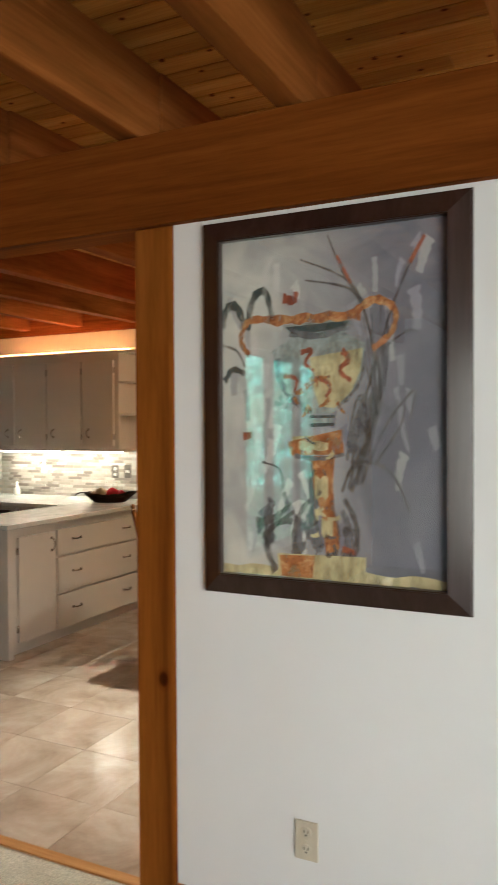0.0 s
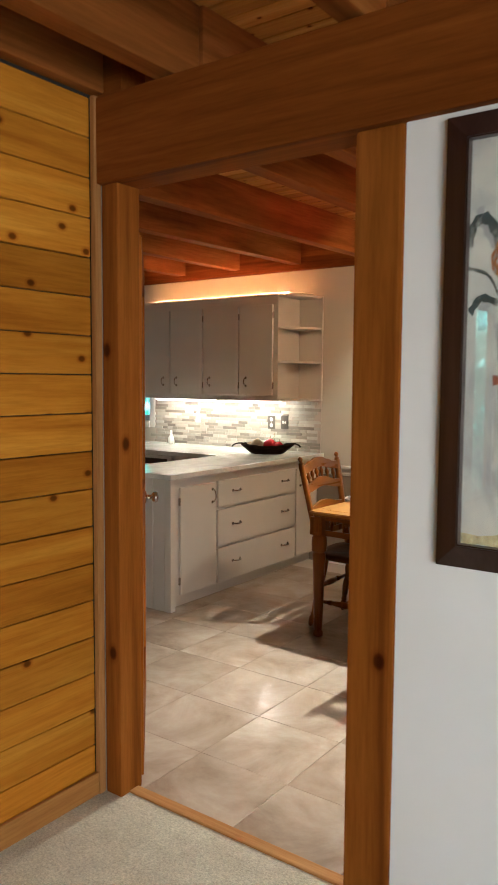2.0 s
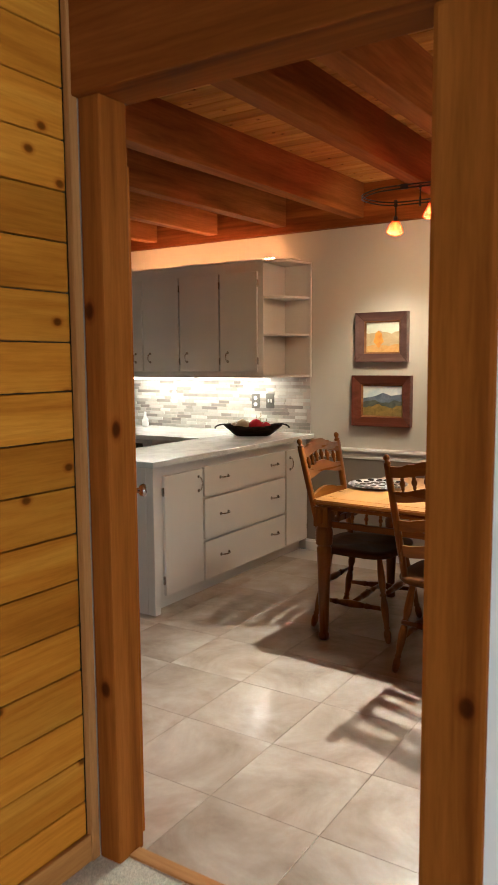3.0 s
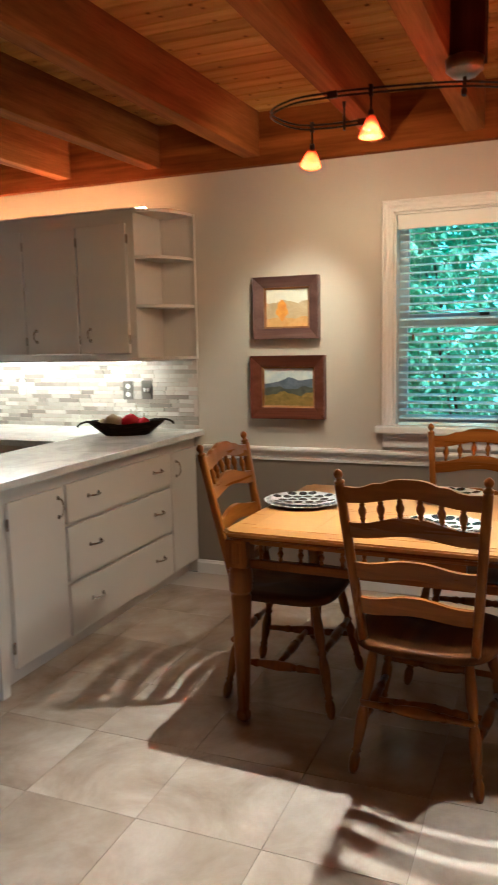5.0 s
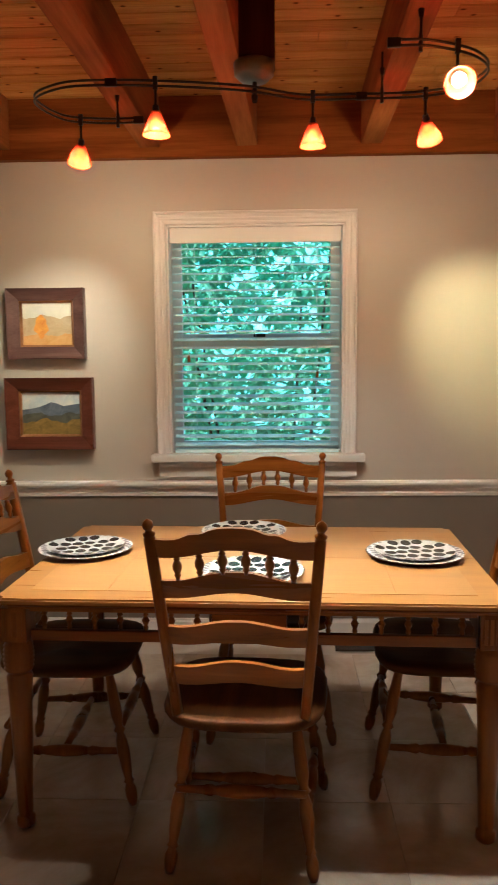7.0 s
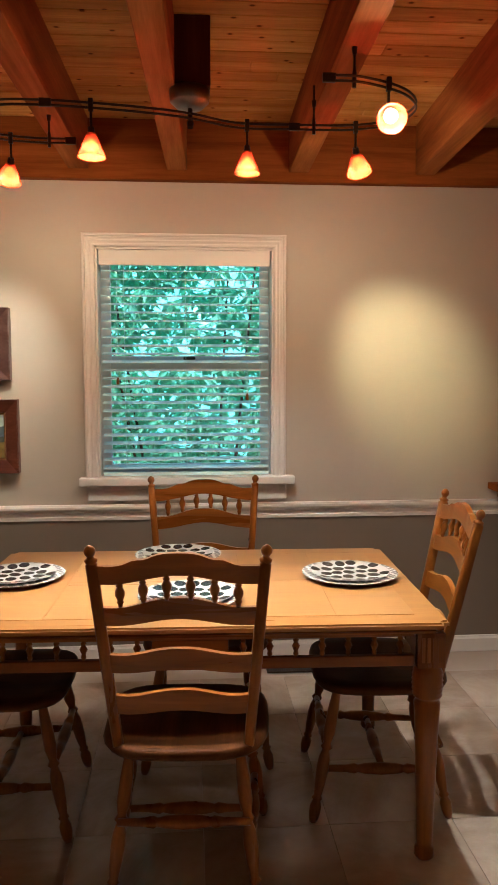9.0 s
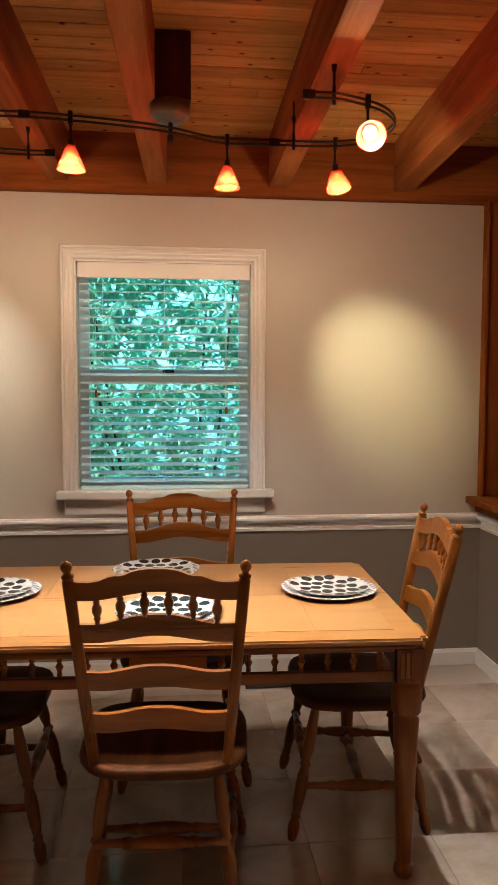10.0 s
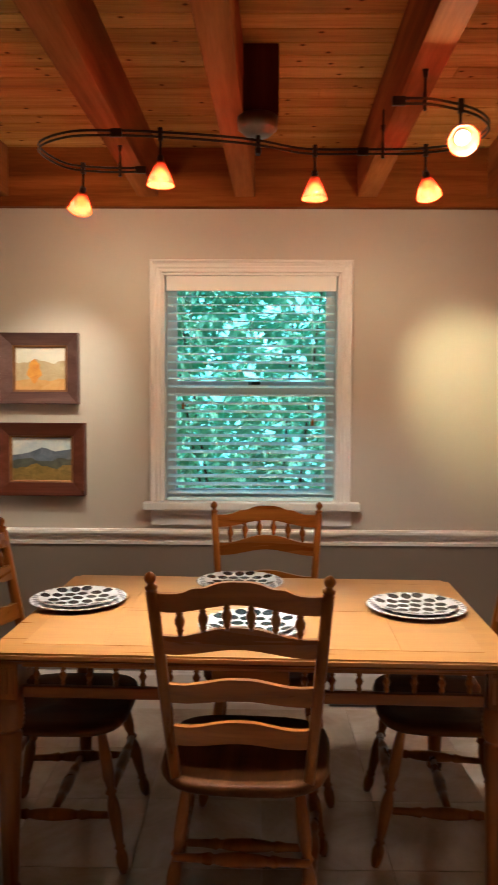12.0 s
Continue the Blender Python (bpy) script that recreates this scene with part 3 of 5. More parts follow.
    patch(cream, [[(0.42, 0.36), (0.65, 0.34), (0.64, 0.40), (0.60, 0.46), (0.53, 0.505), (0.46, 0.50), (0.43, 0.43)], [(0.34, 0.585), (0.55, 0.58), (0.56, 0.61), (0.34, 0.615)], [(0.27, 0.925), (0.66, 0.92), (0.66, 0.99), (0.28, 0.99)]], 0.00105, "urn_cream")
    patch(teal, [[(0.31, 0.27), (0.60, 0.262), (0.56, 0.285), (0.35, 0.293)], [(0.42, 0.525), (0.53, 0.525), (0.53, 0.533), (0.42, 0.533)], [(0.42, 0.548), (0.53, 0.546), (0.53, 0.556), (0.42, 0.558)]], 0.0011, "urn_band")
    patch(silver, [[(0.43, 0.533), (0.52, 0.533), (0.52, 0.547), (0.43, 0.548)]], 0.0011, "urn_neck")
    patch(orange, [wavy(0.24, 0.64, 0.235, 0.262, 12, 0.005), [(0.32, 0.60), (0.56, 0.565), (0.57, 0.635), (0.33, 0.64)], [(0.42, 0.64), (0.53, 0.64), (0.52, 0.72), (0.53, 0.80), (0.55, 0.90), (0.49, 0.92), (0.47, 0.80), (0.43, 0.72)], [(0.28, 0.93), (0.44, 0.925), (0.43, 0.99), (0.29, 0.99)]], 0.00115, "urn_orange")
    patch(cream, [wavy(0.37, 0.50, 0.60, 0.625, 6, 0.004), wavy(0.44, 0.50, 0.70, 0.76, 5, 0.006), wavy(0.47, 0.52, 0.82, 0.87, 5, 0.006)], 0.00122, "urn_light")
    # the shaded left cheek of the bowl, and the shadow under the rim
    strokes(smoke, [(((0.27, 0.36), (0.29, 0.43), (0.36, 0.49), (0.43, 0.515)), 0.030, 0.012), (((0.66, 0.35), (0.64, 0.43), (0.57, 0.49)), 0.010, 0.012), (((0.33, 0.285), (0.46, 0.30), (0.60, 0.275)), 0.024, 0.014),
                    (((0.42, 0.66), (0.43, 0.78), (0.47, 0.90)), 0.022, 0.016), (((0.35, 0.64), (0.46, 0.648), (0.57, 0.635)), 0.014, 0.010)], 0.00125, "urn_shade")
    strokes(orange, [(((0.25, 0.245), (0.14, 0.245), (0.10, 0.30), (0.14, 0.345)), 0.022, 0.020), (((0.62, 0.24), (0.70, 0.21), (0.78, 0.24), (0.77, 0.30), (0.69, 0.345)), 0.026, 0.018)], 0.0013, "urn_handle")
    strokes(red, [(((0.38, 0.345), (0.43, 0.34), (0.40, 0.375), (0.44, 0.40)), 0.016, 0.010), (((0.56, 0.345), (0.59, 0.37), (0.55, 0.40), (0.60, 0.43)), 0.022, 0.012), (((0.30, 0.41), (0.36, 0.42), (0.35, 0.46)), 0.014, 0.010),
                  (((0.40, 0.445), (0.46, 0.42), (0.51, 0.445), (0.49, 0.475)), 0.018, 0.012), (((0.30, 0.185), (0.35, 0.195), (0.36, 0.17)), 0.030, 0.018), (((0.11, 0.585), (0.15, 0.58)), 0.026, 0.014), (((0.56, 0.90), (0.62, 0.91)), 0.018, 0.012)], 0.0014, "red_flourish")
    rng = random.Random(5)
    for mat, n, u0, u1, v0, v1, nm in ((orange, 9, 0.36, 0.56, 0.40, 0.52, "orange_fleck"), (umber, 8, 0.42, 0.54, 0.58, 0.92, "umber_fleck"), (silver, 10, 0.27, 0.44, 0.35, 0.50, "silver_fleck"), (cream, 7, 0.42, 0.54, 0.58, 0.92, "cream_fleck")):
        for i in range(n):
            u, v = rng.uniform(u0, u1), rng.uniform(v0, v1)
            a = rng.uniform(0, 3.14)
            L = rng.uniform(0.010, 0.028)
            bm = bmesh.new()
            ribbon(bm, ((u - L * math.cos(a), v - L * math.sin(a) * 0.7), (u, v + 0.004), (u + L * math.cos(a), v + L * math.sin(a) * 0.7)), rng.uniform(0.008, 0.02), 0.006, plane, 0.0016 + rng.uniform(0, 0.0004))
            put(nm, bm, mat)
    pane = put("glass_pane", block(ax0 - 0.008, ax1 + 0.008, yc - 0.0075, yc - 0.0055, az0 - 0.008, az1 + 0.008), M_art_glass, "clear picture glass")
    pane.visible_shadow = False
    return art


big_picture()


def wall_plate(name, place, w, h, plate_mat, insert_mat, label, kind="outlet", face=1, toggles=False):
    o = empty(name, label, kind, place=place)
    part("plate", block(-w / 2, w / 2, -0.006 * face, 0, -h / 2, h / 2, bevel=0.002), plate_mat, o)
    if toggles:
        for sx in (-0.012, 0.012):
            part("toggle", block(sx - 0.005, sx + 0.005, -0.014, -0.005, -0.012, 0.012, bevel=0.002), insert_mat, o)
    else:
        for sz in (-h * 0.22, h * 0.22):
            rec = part("socket", turned([(0, 0.0), (0.01, 0.016), (0.9, 0.016), (1, 0.014)], (0, -0.004, sz), (0, -0.0085, sz), 16), insert_mat, o)
            for sx in (-0.006, 0.006):
                part("slot", block(sx - 0.0011, sx + 0.0011, -0.0092, -0.0084, sz - 0.001, sz + 0.008), M_black, rec)
            part("ground_slot", turned([(0, 0.003), (1, 0.003)], (0, -0.0084, sz - 0.007), (0, -0.0092, sz - 0.007), 8), M_black, rec)
    part("screw", turned([(0, 0.003), (1, 0.0025)], (0, -0.006, 0), (0, -0.0075, 0), 8), insert_mat, o)
    return o


M_ivory = plain("ivory_plastic", (0.62, 0.55, 0.42), 0.4)
M_plate_grey = plain("pewter_plate", (0.17, 0.15, 0.13), 0.35, 0.6)
M_white_plastic = plain("white_plastic", (0.75, 0.74, 0.70), 0.35)
wall_plate("wall_outlet", (-0.604, DOOR_Y + 0.012, 0.32), 0.07, 0.112, M_ivory, M_ivory, "ivory duplex outlet on the white wall")


# windows of the front room, seen mirrored in the picture glass
def sash(parent, x0, x1, z0, z1, y, w=0.045, d=0.035, mat=None):
    f = part("sash", block(x0, x0 + w, y, y + d, z0, z1, bevel=0.004), mat or M_sash, parent)
    for a in ((x1 - w, x1, y, y + d, z0, z1), (x0 + w, x1 - w, y, y + d, z0, z0 + w), (x0 + w, x1 - w, y, y + d, z1 - w, z1)):
        part("sash_bar", block(*a, bevel=0.004), mat or M_sash, f)
    g = part("pane", block(x0 + w - 0.004, x1 - w + 0.004, y + d * 0.4, y + d * 0.4 + 0.004, z0 + w - 0.004, z1 - w + 0.004), M_glass, f)
    g.visible_shadow = False
    return f


M_window_wood = wood("window_fir", (0.16, 0.05, 0.014), (0.26, 0.09, 0.026), (0.34, 0.13, 0.04), 'Z', 0.45)
win = empty("window_1", "wood-framed garden window in the pine wall", "window", kind="structure", place=(-2.235, -1.3, 0.55))
win.rotation_euler = (0, 0, radians(90))
for a, b in ((-0.85, -0.29), (-0.28, 0.28), (0.29, 0.85)):
    sash(win, a, b, 0.0, 1.55, -0.02, 0.05, 0.04, M_window_wood)
win = empty("window_2", "wide glazed patio door of the front room", "window", kind="structure", place=(2.80, -0.7, 0.0))
win.rotation_euler = (0, 0, radians(90))
for a, b in ((-1.3, -0.01), (0.01, 1.3)):
    sash(win, a, b, 0.01, 2.1, 0.0, 0.07, 0.045, M_window_wood)


# ---- kitchen trim ----
def moulding(name, prof, x0, x1, parent, mat=M_trim, y=FAR, along='x'):
    """A strip along the far wall with the profile prof of (out from the wall, height)."""
    bm = bmesh.new()
    ends = []
    for x in (x0, x1):
        ends.append([bm.verts.new((x, y - d, h)) for d, h in prof])
    n = len(prof)
    for i in range(n):
        bm.faces.new((ends[0][i], ends[0][(i + 1) % n], ends[1][(i + 1) % n], ends[1][i]))
    bm.faces.new(ends[0][::-1])
    bm.faces.new(ends[1])
    if along == 'y':
        bmesh.ops.transform(bm, matrix=Matrix(((0, 1, 0, 0), (1, 0, 0, 0), (0, 0, 1, 0), (0, 0, 0, 1))), verts=bm.verts[:])
    return structure(name, bm, mat, "white painted wood moulding", "trim")


RAIL = [(0.0, 0.725), (0.012, 0.727), (0.014, 0.742), (0.008, 0.748), (0.010, 0.765), (0.026, 0.776), (0.034, 0.786), (0.034, 0.797), (0.024, 0.805), (0.0, 0.806)]
BASE = [(0.0, 0.0), (0.014, 0.0), (0.014, 0.066), (0.009, 0.074), (0.007, 0.082), (0.0, 0.084)]
moulding("chair_rail", RAIL, -3.27, -0.05, None)
moulding("baseboard", BASE, -3.335, -0.05, None, y=FAR - 0.0045)
moulding("chair_rail_right", RAIL, 2.51, FAR - 0.035, None, y=-0.05, along='y')
moulding("baseboard_right", BASE, 2.51, FAR - 0.02, None, y=-0.05, along='y')

# wood-lined opening in the right wall
o = empty("opening_frame", "red-brown wood lining and ledge of a wall opening", "frame", kind="structure", place=(-0.05, 5.8, 0.86))
part("ledge", block(-0.085, 0.5, -3.29, 0.06, 0.0, 0.035, bevel=0.006), M_post, o, "thick stained wood ledge")
part("ledge_apron", block(-0.03, -0.002, -3.29, 0.063, -0.045, -0.001, bevel=0.004), M_post, o)
part("jamb", block(-0.004, 0.14, 0.035, 0.063, 0.036, 1.54, bevel=0.004), M_post, o)
part("casing", block(-0.022, -0.005, 0.015, 0.062, 0.036, 1.54, bevel=0.004), M_post, o)
part("panel", block(0.142, 0.54, 0.02, 0.06, 0.036, 1.54, bevel=0.003), M_post, o)
part("panel_batten", block(0.25, 0.27, 0.0, 0.018, 0.036, 1.54, bevel=0.003), M_post, o)

# dining window
w = empty("window_3", "white double-hung window with open slat blind", "window", kind="structure", place=(0, FAR, 0))


def door_casing(x0, x1, z0, z1, parent):
    """Fluted casing mitred round the two sides and the top of an opening."""
    prof = [(0.0, 0.0005), (0.0, 0.012), (0.004, 0.016), (0.012, 0.016), (0.014, 0.011), (0.022, 0.012), (0.024, 0.015), (0.030, 0.015), (0.032, 0.012),
            (0.040, 0.013), (0.042, 0.017), (0.046, 0.017), (0.048, 0.021), (0.052, 0.026), (0.058, 0.026), (0.062, 0.022), (0.062, 0.0005)]
    bm = bmesh.new()
    rings = []
    for cx, cz, sx, sz in ((x0, z0, -1, 0), (x0, z1, -1, 1), (x1, z1, 1, 1), (x1, z0, 1, 0)):
        rings.append([bm.verts.new((cx + sx * o, -d, cz + sz * o)) for o, d in prof])
    for a, b in zip(rings, rings[1:]):
        for k in range(len(prof)):
            j = (k + 1) % len(prof)
            bm.faces.new((a[k], b[k], b[j], a[j]))
    bm.faces.new(rings[0])
    bm.faces.new(rings[-1][::-1])
    part("casing", bm, M_trim, parent)


door_casing(-2.124, -1.252, 0.945, 2.071, w)
part("window_stool", block(-2.215, -1.148, -0.062, 0.03, 0.905, 0.944, bevel=0.008), M_trim, w)
part("apron", block(-2.180, -1.186, -0.020, -0.0006, 0.825, 0.904, bevel=0.006), M_trim, w)
part("apron_cove", block(-2.172, -1.192, -0.030, -0.0205, 0.878, 0.904, bevel=0.006), M_trim, w)
for a in ((-2.125, -2.115, 0.0, 0.15, 0.945, 2.07), (-1.26, -1.251, 0.0, 0.15, 0.945, 2.07), (-2.114, -1.261, 0.0, 0.15, 2.06, 2.072)):
    part("jamb_liner", block(*a), M_trim, w)
sash(w, -2.113, -1.262, 1.495, 2.058, 0.10, 0.05, 0.03)
sash(w, -2.113, -1.262, 0.950, 1.525, 0.065, 0.05, 0.03)
part("sash_lock", block(-1.70, -1.64, 0.055, 0.085, 1.526, 1.542, bevel=0.005), M_black, w, "dark sash lock")

blind = empty("window_blind", "white wooden slat blind lowered with open slats", "blind", place=(-1.6875, FAR + 0.032, 2.058))
# white blind; the blue cast of daylight is put into its colour
M_slat = paint("daylight_tinted_blind", (0.64, 0.85, 0.92), 0.4, 40, 0.05, 0.02)
part("valance", block(-0.42, 0.42, -0.032, -0.02, -0.075, 0.0, bevel=0.004), M_trim, blind)
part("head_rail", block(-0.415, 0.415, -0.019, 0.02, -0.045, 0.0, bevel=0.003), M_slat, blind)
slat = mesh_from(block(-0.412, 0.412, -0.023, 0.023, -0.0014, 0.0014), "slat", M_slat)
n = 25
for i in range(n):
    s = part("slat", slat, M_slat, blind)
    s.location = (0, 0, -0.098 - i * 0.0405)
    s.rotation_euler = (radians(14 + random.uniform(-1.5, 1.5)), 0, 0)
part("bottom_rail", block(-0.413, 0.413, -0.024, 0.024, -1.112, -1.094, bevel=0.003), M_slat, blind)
for x in (-0.30, 0.0, 0.30):
    part("ladder_cord", tube([(x, -0.025, -0.05), (x, -0.025, -1.1)], 0.0012, 5), M_slat, blind)
for x, zt in ((-0.335, -0.62), (0.305, -0.70)):
    part("pull_cord", tube([(x, -0.03, -0.05), (x, -0.031, zt)], 0.001, 5), M_slat, blind)
    part("tassel", turned([(0, 0.003), (0.3, 0.007), (1, 0.008)], (x, -0.031, zt), (x, -0.031, zt - 0.035), 8), M_oak, blind, "small brown wooden tassel")

# sink window
w = empty("window_4", "white kitchen window beside the wall cabinets", "window", kind="structure", place=(0, FAR, 0))
for a in ((-5.19, -5.125, -0.02, -0.0005, 1.03, 2.08), (-6.16, -5.191, -0.02, -0.0005, 2.02, 2.08), (-6.16, -6.1, -0.02, -0.0005, 1.03, 2.019), (-6.099, -5.191, -0.03, 0.14, 1.03, 1.09)):
    part("casing", block(*a, bevel=0.004), M_trim, w)
sash(w, -6.098, -5.132, 1.092, 2.018, 0.08, 0.05, 0.03)


# ---- cabinets ----
def pull(parent, a, out, size=0.075, upright=True):
    """An arched nickel pull with two rosettes; a is its middle, out the direction it stands off."""
    a, out = Vector(a), Vector(out)
    along = Vector((0, 0, 1)) if upright else out.cross(Vector((0, 0, 1)))
    pts = [a + along * (size / 2) * math.cos(math.pi * i / 12) + out * (0.004 + 0.026 * math.sin(math.pi * i / 12)) for i in range(13)]
    h = part("handle", tube(pts, 0.0046, 8), M_chrome, parent, "arched nickel pull", True)
    for s in (-1, 1):
        c = a + along * s * size / 2
        part("rosette", turned([(0, 0.011), (0.7, 0.010), (1, 0.005)], c, c + out * 0.007, 10), M_chrome, h)
    return h


def hinge(parent, a, out):
    a, out = Vector(a), Vector(out)
    part("hinge", turned([(0, 0.004), (0.1, 0.008), (0.9, 0.008), (1, 0.004)], a + out * 0.006 - Vector((0, 0, 0.026)), a + out * 0.006 + Vector((0, 0, 0.026)), 8), M_chrome, parent, "nickel butt hinge")


def sideboard():
    X = -3.335
    c = empty("base_cabinet", "greige painted base cabinets with three wide drawers", "cabinet", place=(X, 4.07, 0))
    Y = FAR - 4.07 - 0.003
    part("body", block(-0.48, -0.003, 0.0, Y, 0.085, 0.8595), M_cab, c)
    part("toe_kick", block(-0.48, -0.065, 0.02, Y, 0.0, 0.084), M_cab, c, "recessed greige toe kick")
    part("corner_stile", block(-0.05, 0.004, -0.012, 0.035, 0.0, 0.8595, bevel=0.004), M_cab, c)
    for i in range(5):
        part("end_board", block(-0.148 - i * 0.1, -0.052 - i * 0.1, -0.010, -0.0005, 0.0, 0.8595, bevel=0.004), M_cab, c)

    def door(y0, y1, z0, z1, hy, hz, hinge_y):
        d = part("door", block(-0.002, 0.019, y0, y1, z0, z1, bevel=0.004), M_cab, c)
        pull(d, (0.019, hy, hz), (1, 0, 0), 0.085)
        for hz2 in (z0 + 0.09, z1 - 0.09):
            hinge(d, (0.004, hinge_y, hz2), (1, 0, 0))
    door(0.072, 0.435, 0.10, 0.795, 0.39, 0.71, 0.066)
    door(1.452, 1.76, 0.10, 0.795, 1.50, 0.70, 1.766)
    for z0, z1 in ((0.618, 0.800), (0.352, 0.602), (0.095, 0.336)):
        d = part("drawer_front", block(-0.002, 0.019, 0.455, 1.434, z0, z1, bevel=0.005), M_cab, c)
        for y in (0.66, 1.28):
            pull(d, (0.019, y, (z0 + z1) / 2 + 0.01), (1, 0, 0), 0.085, False)


sideboard()
c = empty("sink_cabinet", "greige painted base cabinets along the back wall", "cabinet", place=(-3.82, FAR, 0))
part("body", block(-0.50, 0.0, -0.64, -0.003, 0.085, 0.8595), M_cab, c)
part("toe_kick", block(-0.50, 0.0, -0.58, -0.003, 0.0, 0.084), M_cab, c)
d = part("door", block(-0.47, -0.03, -0.656, -0.641, 0.10, 0.80, bevel=0.004), M_cab, c)
pull(d, (-0.07, -0.656, 0.7), (0, -1, 0))
c = empty("corner_cabinet", "greige painted base cabinet below the sink window", "cabinet", place=(-5.1, FAR, 0))
part("body", block(-1.29, 0.0, -0.64, -0.003, 0.085, 0.8595), M_cab, c)
for a in (-1.27, -0.64):
    d = part("door", block(a, a + 0.61, -0.656, -0.641, 0.10, 0.80, bevel=0.004), M_cab, c)
    pull(d, (a + 0.55, -0.656, 0.7), (0, -1, 0))

c = empty("counter_top", "speckled white quartz counter with an eased edge", "counter", place=(-3.27, 3.99, 0.8605))
part("peninsula_slab", block(-0.56, 0.0, 0.0, FAR - 3.99 - 0.001, 0.0, 0.034, bevel=0.005), M_quartz, c)
part("wall_slab", block(-1.831, -0.561, FAR - 3.99 - 0.70, FAR - 3.99 - 0.001, 0.0, 0.034, bevel=0.004), M_quartz, c)
part("far_slab", block(-3.12, -1.832, FAR - 3.99 - 0.70, FAR - 3.99 - 0.001, 0.0, 0.034, bevel=0.004), M_quartz, c)

c = empty("dishwasher", "white enamel dishwasher with a black control strip under the counter", "dishwasher", place=(-4.715, FAR, 0))
M_enamel = plain("white_enamel", (0.72, 0.71, 0.68), 0.2)
part("body", block(-0.385, 0.385, -0.64, -0.005, 0.03, 0.858, bevel=0.004), M_enamel, c)
part("toe_panel", block(-0.37, 0.37, -0.62, -0.6405, 0.0, 0.10), M_black, c)
d = part("front_door", block(-0.38, 0.38, -0.665, -0.6415, 0.12, 0.72, bevel=0.006), M_enamel, c)
part("handle", tube([(-0.30, -0.666, 0.69), (-0.30, -0.70, 0.695), (0.30, -0.70, 0.695), (0.30, -0.666, 0.69)], 0.010, 8), M_black, d, "black bar handle")
p = part("control_panel", block(-0.38, 0.38, -0.668, -0.6415, 0.726, 0.85, bevel=0.005), M_enamel, c)
part("control_strip", block(-0.33, 0.33, -0.6705, -0.6685, 0.775, 0.825), M_black, p, "black control strip")


def upper_cabinets():
    X0, X1, Y, Z0, Z1 = -5.02, -3.52, 5.545, 1.32, 2.158
    c = empty("wall_cabinet", "greige painted wall cabinets with four flat doors", "cabinet", place=(X0, FAR, Z0))
    W, D, Hh = X1 - X0, FAR - Y, Z1 - Z0
    part("body", block(0, W, -D, -0.002, 0, Hh, bevel=0.003), M_cab, c)
    part("top_board", block(-0.0, W, -D - 0.006, -0.002, Hh + 0.0005, Hh + 0.012, bevel=0.002), M_cab, c)
    xs = [0.0, 0.375, 0.745, 1.125, 1.462]
    for i in range(4):
        a, b = xs[i] + 0.006, xs[i + 1] - 0.006
        d = part("door", block(a, b, -D - 0.020, -D - 0.0005, 0.042, Hh - 0.075, bevel=0.004), M_cab, c)
        pull(d, (a + (0.07 if i else b - a - 0.07), -D - 0.020, 0.15), (0, -1, 0), 0.066)
        for hz in (0.12, Hh - 0.16):
            hinge(d, (b + 0.003 if i else a - 0.003, -D - 0.006, hz), (0, -1, 0))
    # rounded end shelves
    e = empty("corner_shelf", "greige open end shelves with rounded fronts", "shelf", place=(X1 + 0.001, FAR, Z0))
    w = 0.215
    for k, zz in enumerate((0.0, 0.30, 0.57, Hh - 0.016)):
        bm = bmesh.new()
        ring = [(0, -0.003), (w, -0.003)] + [(w * math.cos(a), -0.012 - (D - 0.012) * math.sin(a)) for a in [math.pi / 2 * i / 14 for i in range(1, 15)]]
        lo = [bm.verts.new((px, py, zz)) for px, py in ring]
        hi = [bm.verts.new((px, py, zz + 0.016)) for px, py in ring]
        bm.faces.new(lo[::-1])
        bm.faces.new(hi)
        for i in range(len(ring)):
            bm.faces.new((lo[i], lo[(i + 1) % len(ring)], hi[(i + 1) % len(ring)], hi[i]))
        part("shelf_board", bm, M_cab, e)
    part("back_board", block(0.0, w + 0.006, -0.0028, -0.0008, 0, Hh), M_cab, e)
    part("edge_strip", block(w - 0.002, w + 0.012, -0.02, -0.003, 0, Hh, bevel=0.002), M_cab, e)


upper_cabinets()

# strip lights under and on top of the wall cabinets
M_strip = glow("strip_light", (1.0, 0.82, 0.52), 30)
M_rope = glow("rope_light", (1.0, 0.42, 0.12), 80)
for x0, x1 in ((-4.95, -4.28), (-4.22, -3.60)):
    o = empty("strip_light", "slim warm white strip light under the cabinet", "light", "cabinet strip lights", place=((x0 + x1) / 2, 5.70, 1.32))
    h = (x1 - x0) / 2
    part("housing", block(-h, h, -0.025, 0.025, -0.012, -0.0005, bevel=0.002), M_white_plastic, o)
    part("diffuser", block(-h + 0.01, h - 0.01, -0.016, 0.016, -0.018, -0.0122), M_strip, o, "glowing diffuser")
o = empty("rope_light", "amber rope light along the cabinet top", "light", place=(-4.2, 5.69, 2.171))
part("rope", tube([(-0.8, 0.0, 0.008), (0.70, 0.0, 0.008), (0.80, 0.03, 0.008), (0.83, 0.12, 0.008)], 0.006, 6), M_ivory, o)
bulb = mesh_from(turned([(0, 0.002), (0.3, 0.006), (0.7, 0.006), (1, 0.002)], (0, 0, 0.010), (0, 0, 0.022), 6), "bulb", M_rope)
for i in range(48):
    b = part("bulb", bulb, M_rope, o)
    b.location = (-0.78 + i * 0.031, 0, 0)


